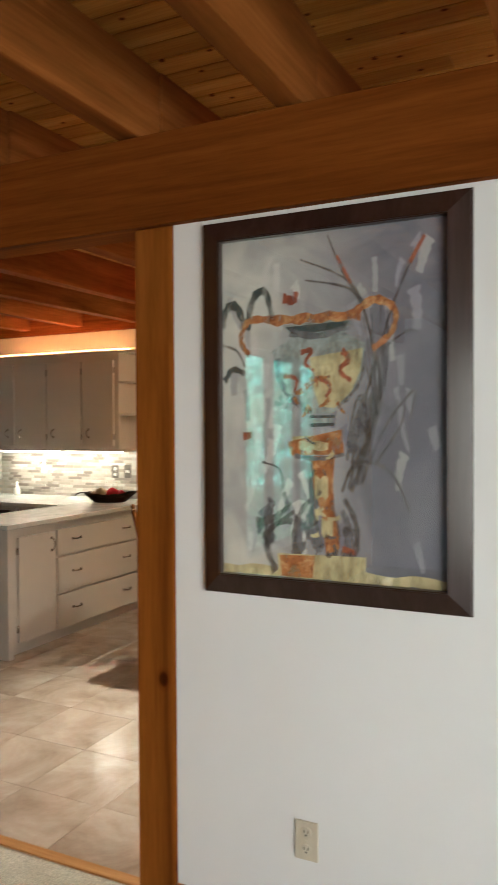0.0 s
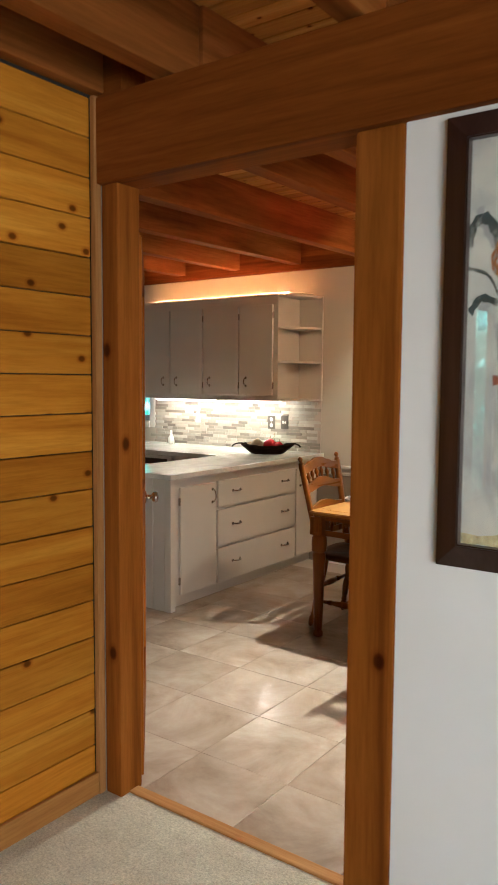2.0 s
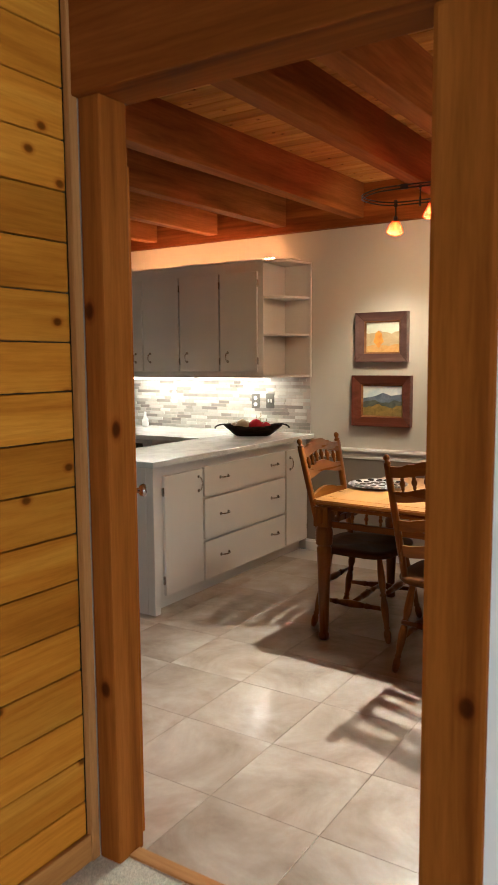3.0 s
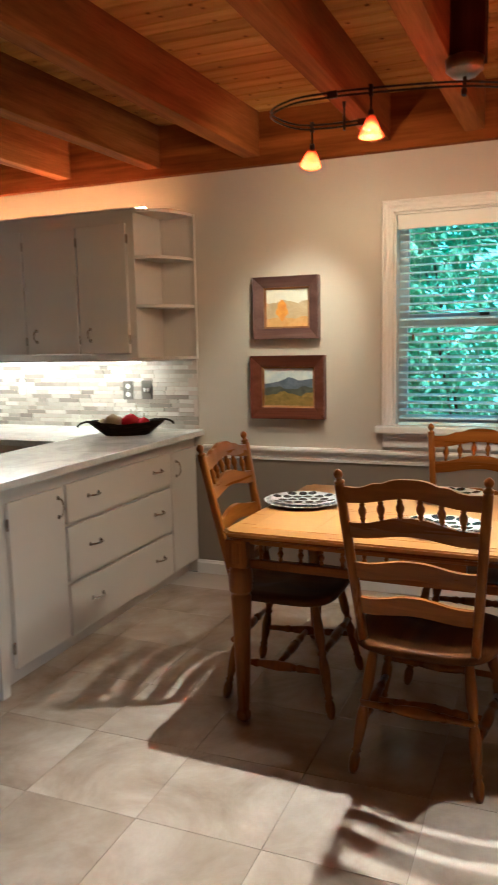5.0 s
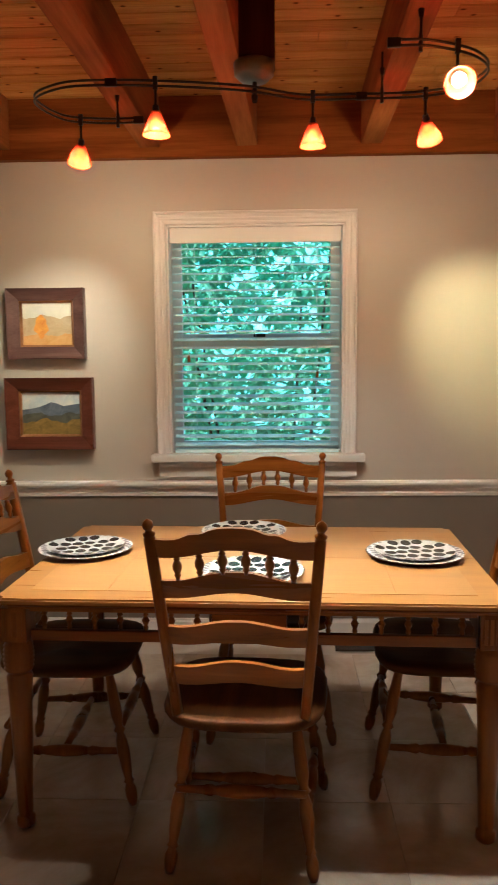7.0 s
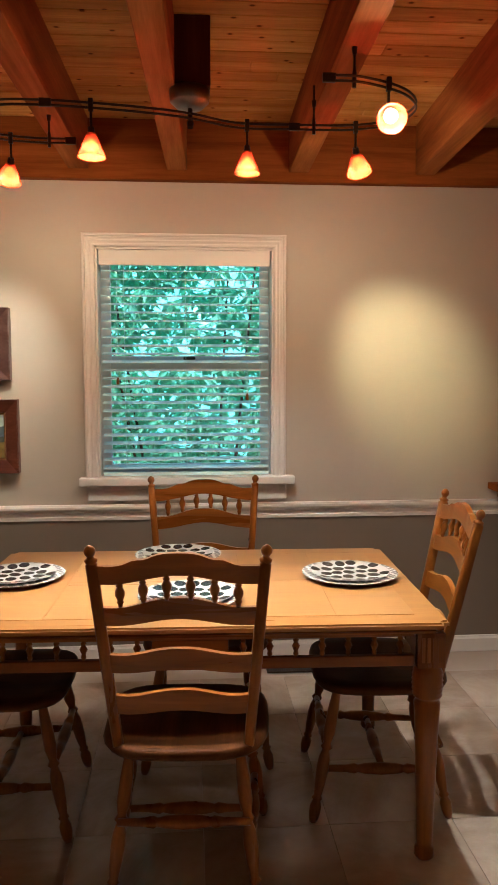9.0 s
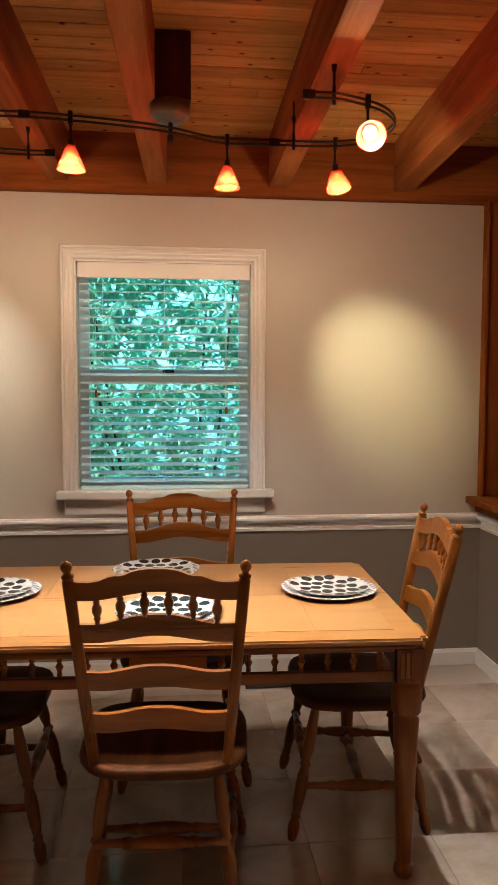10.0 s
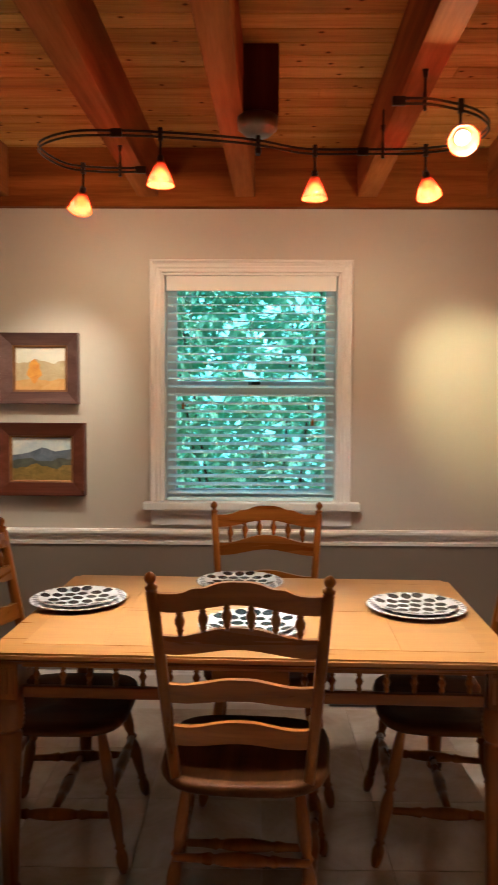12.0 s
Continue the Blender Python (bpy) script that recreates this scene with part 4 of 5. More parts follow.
# ---- dining chairs ----
def slat_rail(w0, w1, y0, y1, zb, zt, arch, bow, thick, name, parent, mat=M_oak_x, n=32, scallop=0.0):
    """A bowed back rail; zb and zt are its lower and upper edge at the ends, arch how far the middle rises."""
    bm = bmesh.new()
    rows = []
    for i in range(n + 1):
        s = -1 + 2 * i / n
        x = s * (w0 + w1) / 2
        dy = -bow * (1 - s * s)
        rise = min(1.0, max(0.0, (0.86 - abs(s)) / 0.78))
        lift = arch * (rise * rise * (3 - 2 * rise)) + scallop * (math.exp(-((abs(s) - 0.56) / 0.09) ** 2) - math.exp(-((abs(s) - 0.40) / 0.08) ** 2) * 0.7)
        lift_b = arch * 0.75 * (0.5 + 0.5 * math.cos(math.pi * s)) ** 1.2
        rows.append([bm.verts.new(c) for c in ((x, y1 + dy - thick / 2, zb + lift_b), (x, y1 + dy + thick / 2, zb + lift_b), (x, y0 + dy + thick / 2, zt + lift), (x, y0 + dy - thick / 2, zt + lift))])
    for a, b in zip(rows, rows[1:]):
        for k in range(4):
            bm.faces.new((a[k], b[k], b[(k + 1) % 4], a[(k + 1) % 4]))
    bm.faces.new(rows[0])
    bm.faces.new(rows[-1][::-1])
    edges = [e for e in bm.edges if len(e.link_faces) == 2 and e.calc_face_angle(0) > 1.0]
    bmesh.ops.bevel(bm, geom=edges, offset=0.003, segments=2, affect='EDGES')
    return part(name, bm, mat, parent)


K_LEG = 1.04
LEG = [(a, r * K_LEG) for a, r in [(0, 0.011), (0.03, 0.015), (0.07, 0.018), (0.12, 0.018), (0.16, 0.012), (0.175, 0.017), (0.195, 0.012), (0.28, 0.017), (0.40, 0.020), (0.47, 0.018), (0.53, 0.012), (0.55, 0.019), (0.58, 0.012), (0.66, 0.019), (0.80, 0.018), (0.97, 0.013), (1, 0.012)]]
STRETCH = [(a, r * 1.2) for a, r in [(0, 0.009), (0.2, 0.010), (0.27, 0.014), (0.30, 0.010), (0.36, 0.014), (0.5, 0.017), (0.64, 0.014), (0.70, 0.010), (0.73, 0.014), (0.8, 0.010), (1, 0.009)]]
SPINDLE = [(0, 0.006), (0.12, 0.007), (0.2, 0.010), (0.25, 0.007), (0.45, 0.013), (0.6, 0.013), (0.78, 0.007), (0.82, 0.010), (0.88, 0.007), (1, 0.006)]


def dining_chair():
    c = empty("dining_chair", "dark-stained oak dining chair with ladder back and turned spindles", "chair", "chairs round the table")
    # saddle seat
    bm = bmesh.new()
    n, m = 28, 7
    rings = []
    for layer, (zz, k) in enumerate(((0.418, 0.90), (0.424, 0.97), (0.436, 1.0), (0.448, 0.985), (0.453, 0.95), (0.448, 0.75), (0.442, 0.45), (0.444, 0.15))):
        ring = []
        for i in range(n):
            a = 2 * math.pi * i / n
            ca, sa = math.cos(a), math.sin(a)
            e = 0.55
            x = 0.238 * math.copysign(abs(ca) ** e, ca) * (1 + 0.06 * sa)
            y = 0.228 * math.copysign(abs(sa) ** e, sa) + 0.002
            dish = 0.004 * math.cos(2 * a) if 0 < k < 0.9 else 0
            ring.append(bm.verts.new((x * k, y * k, zz + dish)))
        rings.append(ring)
    for a, b in zip(rings, rings[1:]):
        for i in range(n):
            bm.faces.new((a[i], a[(i + 1) % n], b[(i + 1) % n], b[i]))
    bm.faces.new(rings[0][::-1])
    bm.faces.new(rings[-1])
    part("seat", bm, M_seat, c, "dark dished wooden seat", True)
    for s in (-1, 1):
        post = turned([(0, 0.014), (0.3, 0.0148), (0.915, 0.0148), (0.922, 0.0125), (0.927, 0.0165), (0.936, 0.0165), (0.941, 0.010), (0.950, 0.0085), (0.957, 0.012), (0.968, 0.0148), (0.978, 0.0148), (0.988, 0.0118), (0.996, 0.006), (1, 0.002)],
                      (s * 0.176, -0.165, 0.43), (s * 0.222, -0.290, 1.024), 14)
        # the shaft is squared off into a flat board below the finial
        for v in post.verts:
            t = (v.co.z - 0.43) / 0.594
            if t < 0.918:
                dx, dy = v.co.x - s * (0.176 + 0.046 * t), v.co.y + 0.165 + 0.125 * t
                r = max(abs(dx), abs(dy), 1e-6)
                k = 0.5 * (1 + math.hypot(dx, dy) / r)
                v.co.x += dx * (k * 1.02 - 1)
                v.co.y += dy * (k * 1.18 - 1)
        part("back_post", post, M_oak, c, "", True)
        part("leg", turned([(1 - a, r) for a, r in LEG[::-1]], (s * 0.15, -0.13, 0.425), (s * 0.202, -0.212, 0.0), 12), M_oak, c, "", True)
        part("leg", turned([(1 - a, r) for a, r in LEG[::-1]], (s * 0.16, 0.15, 0.425), (s * 0.230, 0.235, 0.0), 12), M_oak, c, "", True)
        part("stretcher", turned(STRETCH, (s * 0.182, -0.18, 0.155), (s * 0.200, 0.200, 0.165), 10), M_oak, c, "", True)

    def back_at(z):
        t = (z - 0.43) / 0.594
        return 0.176 + 0.046 * t, -0.165 - 0.125 * t
    for nm, zb, zt, arch, sc in (("crest_rail", 0.920, 0.970, 0.036, 0.0045), ("back_rail", 0.806, 0.856, 0.030, 0.0), ("ladder_slat", 0.670, 0.722, 0.022, 0.0), ("ladder_slat", 0.547, 0.602, 0.022, 0.0)):
        w1, y1 = back_at(zb)
        w0, y0 = back_at(zt)
        slat_rail(w0 - 0.012, w1 - 0.012, y0, y1, zb, zt, arch, 0.018, 0.018, nm, c, scallop=sc)
    for i in range(6):
        s = -1 + 2 * (i + 0.5) / 6
        x = s * 0.180
        zl = 0.854 + 0.028 * (0.5 + 0.5 * math.cos(math.pi * s * 0.92))
        zh = 0.926 + 0.026 * (0.5 + 0.5 * math.cos(math.pi * s * 0.92))
        dy = -0.018 * (1 - s * s)
        part("spindle", turned(SPINDLE, (x, back_at(zl)[1] + dy, zl), (x, back_at(zh)[1] + dy, zh), 10), M_oak, c, "", True)
    part("stretcher", turned(STRETCH, (-0.190, 0.005, 0.160), (0.190, 0.005, 0.160), 10), M_oak, c, "", True)
    part("stretcher", turned(STRETCH, (-0.19, 0.19, 0.235), (0.19, 0.19, 0.235), 10), M_oak, c, "", True)
    part("stretcher", turned(STRETCH, (-0.18, -0.185, 0.235), (0.18, -0.185, 0.235), 10), M_oak, c, "", True)
    return c


chair = dining_chair()
chair.matrix_basis = pose(-1.680, 4.248, 0, 0, 0, -3.7)
for m in (pose(-1.614, 4.985, 0, 0, 0, 180), pose(-2.290, 4.596, 0, 0, 0, -90), pose(-1.027, 4.62, 0, 0, 0, 85)):
    copy_thing(chair, m)


# ---- dining table ----
def dining_table():
    x0, x1, y0, y1, zt = -2.406, -0.909, 4.178, 5.130, 0.737
    cx, cy = (x0 + x1) / 2, (y0 + y1) / 2
    t = empty("dining_table", "honey oak dining table with turned legs and spindle apron", "table", place=(cx, cy, 0))
    t.rotation_euler = (0, 0, radians(-1.9))
    w, d = (x1 - x0) / 2, (y1 - y0) / 2
    # rounded-corner top with stepped edge
    for nm, z0, z1, inset, mat in (("tabletop", zt - 0.020, zt, 0.0, M_top_frame), ("top_moulding", zt - 0.036, zt - 0.0205, 0.012, M_oak_x)):
        bm = bmesh.new()
        vs = box(bm, -w + inset, w - inset, -d + inset, d - inset, z0, z1)
        es = [e for e in bm.edges if abs(e.verts[0].co.z - e.verts[1].co.z) > 0.001]
        bmesh.ops.bevel(bm, geom=es, offset=0.022, segments=5, affect='EDGES')
        es = [e for e in bm.edges if abs(e.verts[0].co.z - e.verts[1].co.z) < 1e-5 and len(e.link_faces) == 2 and e.calc_face_angle(0) > 1]
        bmesh.ops.bevel(bm, geom=es, offset=0.006, segments=3, affect='EDGES')
        part(nm, bm, mat, t)
    # inlaid field boards, flush but for their joints
    edges = [-w + 0.085, -w + 0.32, -0.155, 0.155, w - 0.32, w - 0.085]
    for a, b in zip(edges, edges[1:]):
        for c, e in ((-d + 0.085, 0.0), (0.0, d - 0.085)):
            part("inlay_board", block(a + 0.0007, b - 0.0007, c + 0.0007, e - 0.0007, zt - 0.004, zt + 0.0012, bevel=0.0009), M_top, t)
    lw = 0.041
    for sx in (-1, 1):
        for sy in (-1, 1):
            px, py = sx * (w - 0.052), sy * (d - 0.056)
            leg = part("leg", turned([(0, 0.024), (0.012, 0.030), (0.045, 0.028), (0.055, 0.021), (0.07, 0.024), (0.55, 0.034), (0.685, 0.039), (0.695, 0.034), (0.703, 0.034), (0.712, 0.041), (0.722, 0.0445), (0.732, 0.0415), (0.742, 0.0455), (0.752, 0.0425), (0.762, 0.0465), (0.772, 0.0435), (0.782, 0.0465), (0.792, 0.0435), (0.802, 0.0455), (0.812, 0.0425), (0.822, 0.0435), (0.832, 0.040), (0.842, 0.036), (0.85, 0.036)],
                                      (px, py, 0.0), (px, py, 0.705), 20), M_oak, t, "", True)
            part("leg_block", block(px - lw, px + lw, py - lw, py + lw, 0.598, 0.702, bevel=0.004), M_oak, leg)
            for k in (-0.024, -0.008, 0.008, 0.024):
                part("reed", block(px + k - 0.005, px + k + 0.005, py + sy * lw - 0.002, py + sy * lw + 0.003, 0.615, 0.69, bevel=0.002), M_oak, leg)
    spin = mesh_from(turned([(0, 0.005), (0.15, 0.008), (0.3, 0.006), (0.55, 0.012), (0.75, 0.006), (0.85, 0.009), (1, 0.005)], (0, 0, 0.627), (0, 0, 0.685), 8), "apron_spindle", M_oak)
    for sy in (-1, 1):
        yy = sy * (d - 0.055)
        part("apron_rail", block(-w + 0.095, w - 0.095, yy - 0.011, yy + 0.011, 0.595, 0.628, bevel=0.004), M_oak_x, t)
        part("apron_top", block(-w + 0.095, w - 0.095, yy - 0.011, yy + 0.011, 0.684, 0.701, bevel=0.003), M_oak_x, t)
        part("apron_panel", block(-0.11, 0.11, yy - 0.009, yy + 0.009, 0.629, 0.683, bevel=0.003), M_oak_x, t)
        for i in range(17):
            x = -w + 0.135 + i * (2 * w - 0.27) / 16
            if abs(x) > 0.13 and abs(x) < w - 0.12:
                s = part("apron_spindle", spin, M_oak, t)
                s.location = (x, yy, 0)
    for sx in (-1, 1):
        xx = sx * (w - 0.055)
        part("apron_rail", block(xx - 0.011, xx + 0.011, -d + 0.097, d - 0.097, 0.595, 0.628, bevel=0.004), M_oak, t)
        part("apron_top", block(xx - 0.011, xx + 0.011, -d + 0.097, d - 0.097, 0.684, 0.701, bevel=0.003), M_oak, t)
        for i in range(9):
            s = part("apron_spindle", spin, M_oak, t)
            s.location = (xx, -d + 0.14 + i * (2 * d - 0.28) / 8, 0)


dining_table()


def spotted(name, scale, size, ground, ink, loose):
    m, t, b = nodes_of(name)
    vo = t.nodes.new("ShaderNodeTexVoronoi")
    vo.inputs["Scale"].default_value = scale
    vo.voronoi_dimensions = '2D'
    vo.inputs["Randomness"].default_value = loose
    t.links.new(coords(t, (1, 1.25, 0.0)), vo.inputs["Vector"])
    r = t.nodes.new("ShaderNodeValToRGB")
    r.color_ramp.interpolation = 'CONSTANT'
    r.color_ramp.elements[0].color, r.color_ramp.elements[1].color = (*ink, 1), (*ground, 1)
    r.color_ramp.elements[1].position = size
    t.links.new(vo.outputs["Distance"], r.inputs[0])
    t.links.new(r.outputs[0], b.inputs["Base Color"])
    b.inputs["Roughness"].default_value = 0.2
    return m


M_spots = plain("white_glaze", (0.54, 0.51, 0.49), 0.2)
M_ink = plain("charcoal_glaze", (0.022, 0.022, 0.026), 0.22)
M_check = spotted("checked_glaze", 34, 0.40, (0.64, 0.60, 0.58), (0.27, 0.25, 0.25), 0.1)


def place_setting():
    o = empty("dinner_plates", "black and white spotted plate stacked on a checked plate", "plate", "place settings")

    def dish(r, z, h, mat, name):
        part(name, turned([(0, r * 0.60), (0.25, r * 0.64), (0.8, r * 0.97), (0.95, r), (1.0, r * 0.985), (0.86, r * 0.94), (0.45, r * 0.68), (0.40, r * 0.62), (0.40, 0.001)], (0, 0, z), (0, 0, z + h), 40), mat, o, "", True)
    dish(0.168, 0.0, 0.017, M_check, "dinner_plate")
    dish(0.140, 0.008, 0.015, M_spots, "salad_plate")
    # hand-painted ovals in staggered rows, laid on the plate's upper face
    prof = [(0.0, 0.014), (0.0868, 0.014), (0.0952, 0.01475), (0.1316, 0.0209), (0.1379, 0.0230)]
    rng = random.Random(3)
    for j in range(-2, 3):
        for i in range(-4, 5):
            cx, cy = (i + 0.5 * (j % 2)) * 0.0445 + rng.uniform(-0.003, 0.003), j * 0.0545 + rng.uniform(-0.003, 0.003)
            if math.hypot(cx, cy) > 0.126:
                continue
            bm = bmesh.new()
            a, b, q = 0.0192 * rng.uniform(0.9, 1.06), 0.0235 * rng.uniform(0.85, 1.08), rng.uniform(-0.3, 0.3)
            rim = []
            for k in range(15):
                w = 2 * math.pi * k / 14
                px, py = (a * math.cos(w) * math.cos(q) - b * math.sin(w) * math.sin(q), a * math.cos(w) * math.sin(q) + b * math.sin(w) * math.cos(q)) if k < 14 else (0, 0)
                x, y = cx + px, cy + py
                r = math.hypot(x, y)
                if r > 0.1365:
                    x, y, r = x * 0.1365 / r, y * 0.1365 / r, 0.1365
                z = next(z0 + (z1 - z0) * (r - r0) / (r1 - r0) for (r0, z0), (r1, z1) in zip(prof, prof[1:]) if r <= r1)
                rim.append(bm.verts.new((x, y, z + 0.0006)))
            for k in range(14):
                bm.faces.new((rim[k], rim[(k + 1) % 14], rim[14]))
            part("glaze_spot", bm, M_ink, o)
    return o


TT = 0.7385
ps = place_setting()
ps.matrix_basis = pose(-2.278, 4.738, TT, 0, 0, 20)
for m in (pose(-1.111, 4.675, TT, 0, 0, 8), pose(-1.718, 5.0, TT, 0, 0, 3), pose(-1.669, 4.45, TT, 0, 0, -5)):
    copy_thing(ps, m)


# ---- track light ----
TZ = 2.332
TRACK = [(-1.243, 4.423), (-1.138, 4.430), (-0.99, 4.51), (-0.912, 4.64), (-0.945, 4.79), (-1.08, 4.862), (-1.286, 4.872), (-1.489, 4.868), (-1.658, 4.782),
         (-1.818, 4.735), (-1.985, 4.705), (-2.13, 4.690), (-2.296, 4.705), (-2.43, 4.83), (-2.39, 5.03), (-2.27, 5.085), (-2.11, 5.09)]


def track_light():
    o = empty("track_light", "S-shaped twin-rail track light in dark bronze", "light", place=(-1.66, 4.72, TZ))
    off = Vector((1.66, -4.72, 0))
    path = smooth_path([(x, y, 0) for x, y in TRACK], 7)
    for nm, dz in (("upper_rail", 0.008), ("lower_rail", -0.008)):
        part(nm, tube([p + off + Vector((0, 0, dz)) for p in path], 0.0042, 8), M_dark_metal, o, "", True)
    for s, (x, y) in enumerate(TRACK):
        if s in (6, 11, 0, 16):
            p = Vector((x, y, 0)) + off
            part("connector", block(p.x - 0.020, p.x + 0.020, p.y - 0.007, p.y + 0.007, -0.0135, 0.0135, bevel=0.003), M_dark_metal, o)
    for x, y in ((-1.165, 4.428), (-1.215, 4.872), (-2.19, 5.09)):
        p = Vector((x, y, 0)) + off
        st = part("standoff", tube([p + Vector((0, 0, -0.02)), p + Vector((0, 0, 0.145))], 0.004, 8), M_dark_metal, o)
        part("cap", turned([(0, 0.006), (0.7, 0.007), (1, 0.005)], p + Vector((0, 0, -0.025)), p + Vector((0, 0, 0.03)), 10), M_dark_metal, st)
        part("cap", turned([(0, 0.006), (1, 0.009)], p + Vector((0, 0, 0.07)), p + Vector((0, 0, 0.092)), 10), M_dark_metal, st)
    p = Vector((-1.658, 4.782, 0)) + off
    part("feed_stem", turned([(0, 0.009), (0.2, 0.012), (0.3, 0.008), (0.8, 0.008), (1, 0.011)], p + Vector((0, 0, -0.04)), p + Vector((0.0, 0.03, 0.052)), 10), M_dark_metal, o)
    q = Vector((0.0, 0.0, 0.0))
    part("canopy", turned([(0, 0.010), (0.06, 0.045), (0.3, 0.062), (0.36, 0.068), (0.95, 0.070), (1, 0.066)], (0, 0.09, 0.030), (0, 0.09, 0.098), 24), M_grey_metal, o, "round satin grey canopy", True)
    part("mounting_box", block(-0.072, 0.072, 0.05, 0.19, 0.099, CEIL - TZ, bevel=0.004), M_box, o, "dark red-brown mounting box")
    return o


M_box = wood("dark_stained_box", (0.05, 0.012, 0.006), (0.08, 0.02, 0.01), (0.11, 0.03, 0.015), 'Z', 0.5)
track_light()



def shade_material():
    """Amber glass: part clear and tinted, part milky, lit by the bulb inside."""
    m, t, b = nodes_of("amber_glass_shade")
    n = noise_tex(t, coords(t), 30, 4)
    c = ramp(t, n, [(0.3, (0.40, 0.06, 0.005)), (0.7, (0.58, 0.11, 0.01))])
    t.links.new(c, b.inputs["Base Color"])
    b.inputs["Roughness"].default_value = 0.15
    tl, tp = t.nodes.new("ShaderNodeBsdfTranslucent"), t.nodes.new("ShaderNodeBsdfTransparent")
    t.links.new(c, tl.inputs[0])
    tp.inputs[0].default_value = (0.95, 0.36, 0.06, 1)
    m1, m2 = t.nodes.new("ShaderNodeMixShader"), t.nodes.new("ShaderNodeMixShader")
    m1.inputs[0].default_value, m2.inputs[0].default_value = 0.55, 0.25
    t.links.new(tl.outputs[0], m1.inputs[1])
    t.links.new(tp.outputs[0], m1.inputs[2])
    t.links.new(m1.outputs[0], m2.inputs[1])
    t.links.new(b.outputs[0], m2.inputs[2])
    t.links.new(m2.outputs[0], t.nodes["Material Output"].inputs[0])
    return m


M_shade = shade_material()
M_bulb = glow("halogen_bulb", (1.0, 0.72, 0.36), 15)


def pendant(top, aim, beam, power, spot, blend, colour, glow_power):
    """A small amber glass spot on the track at top, its shade pointing along aim."""
    top, aim, beam = Vector(top), Vector(aim).normalized(), Vector(beam).normalized()
    o = empty("track_spot", "small amber glass cone spot on a short stem", "light", "track spots", place=top)
    part("clip", block(-0.008, 0.008, -0.008, 0.008, -0.020, 0.022, bevel=0.003), M_dark_metal, o)
    part("stem", tube([(0, 0, -0.02), (0, 0, -0.075)], 0.0045, 8), M_dark_metal, o)
    part("socket", turned([(0, 0.010), (0.5, 0.012), (1, 0.015)], (0, 0, -0.07), Vector((0, 0, -0.075)) + aim * 0.025, 12), M_dark_metal, o)
    a = Vector((0, 0, -0.078)) + aim * 0.012
    bm = bmesh.new()
    lathe(bm, [(0.0, 0.016), (0.15, 0.020), (0.6, 0.035), (1.0, 0.047), (0.985, 0.0445), (0.6, 0.032), (0.16, 0.017), (0.02, 0.012)], a, a + aim * 0.078, 20)
    part("shade", bm, M_shade, o, "glowing amber glass shade", True)
    part("bulb", turned([(0, 0.008), (0.3, 0.018), (0.8, 0.022), (1, 0.012)], a + aim * 0.02, a + aim * 0.055, 12), M_bulb, o, "bright halogen bulb", True)
    place = top + a + aim * 0.088
    lamp("track_spot_beam", 'SPOT', place, place + beam, power, colour, 0.022, spot, blend)
    lamp("track_spot_spill", 'POINT', top + a + aim * 0.076, top, glow_power, (1.0, 0.63, 0.27), 0.008)


HALOGEN = (1.0, 0.86, 0.56)
DOWN = (0, 0, -1)
at_pictures = Vector((-2.70, FAR, 1.40)) - Vector((-2.33, 5.075, 2.26))
at_wall = Vector((-0.585, FAR, 1.54)) - Vector((-1.065, 4.862, 2.26))
pendant((-2.33, 5.075, TZ), (-0.33, 0.75, -0.85), at_pictures, 21, 58, 1.0, (1.0, 0.84, 0.48), 5.2)
pendant((-1.985, 4.705, TZ), DOWN, (0.10, -0.40, -1.0), 122, 79, 1.0, HALOGEN, 4.6)
pendant((-1.456, 4.870, TZ), DOWN, (0.03, -0.06, -1.0), 19, 124, 0.6, HALOGEN, 3.8)
pendant((-1.065, 4.862, TZ), (0.38, 0.78, -0.85), at_wall, 38, 42, 1.0, (1.0, 0.79, 0.31), 6.5)
pendant((-1.05, 4.462, TZ), (-0.10, -0.85, -0.55), (0.34, -0.30, -0.95), 46, 112, 0.8, HALOGEN, 4.2)


# ---- pictures on the taupe wall ----
M_slip = wood("gilt_brown_slip", (0.22, 0.10, 0.03), (0.33, 0.16, 0.06), (0.42, 0.22, 0.09), 'X', 0.35)


def small_picture(x0, x1, z0, z1, wd, frame_mat, label, scene_fn):
    o = empty("framed_picture", label, "picture", "pair of landscapes", place=((x0 + x1) / 2, FAR - 0.001, z0))
    inv = Matrix.Translation(-o.location)
    for bm in mitred_frame(x0, x1, z0, z1, wd, 0.052, FAR - 0.001, 0.004, 0.42):
        bmesh.ops.transform(bm, matrix=inv, verts=bm.verts[:])
        part("frame_member", bm, frame_mat, o)
    for bm in mitred_frame(x0 + wd - 0.002, x1 - wd + 0.002, z0 + wd - 0.002, z1 - wd + 0.002, 0.010, 0.026, FAR - 0.001, 0.002):
        bmesh.ops.transform(bm, matrix=inv, verts=bm.verts[:])
        part("slip", bm, M_slip, o, "thin gilt-brown slip")
    a0, a1, b0, b1 = x0 + wd, x1 - wd, z0 + wd, z1 - wd
    yc = FAR - 0.008

    def plane(u, v, lift):
        return Vector((a0 + (a1 - a0) * u, yc - lift, b1 - (b1 - b0) * v)) - o.location
    for k, (nm, mat, poly) in enumerate(scene_fn()):
        bm = bmesh.new()
        blob(bm, poly, plane, 0.0004 * k)
        part(nm, bm, mat, o)


def hills(v, a, n=12, ph=0.0):
    return [(i / n, v + a * math.sin(i * 0.9 + ph) + a * 0.5 * math.sin(i * 2.3 + ph)) for i in range(n + 1)] + [(1, 1), (0, 1)]


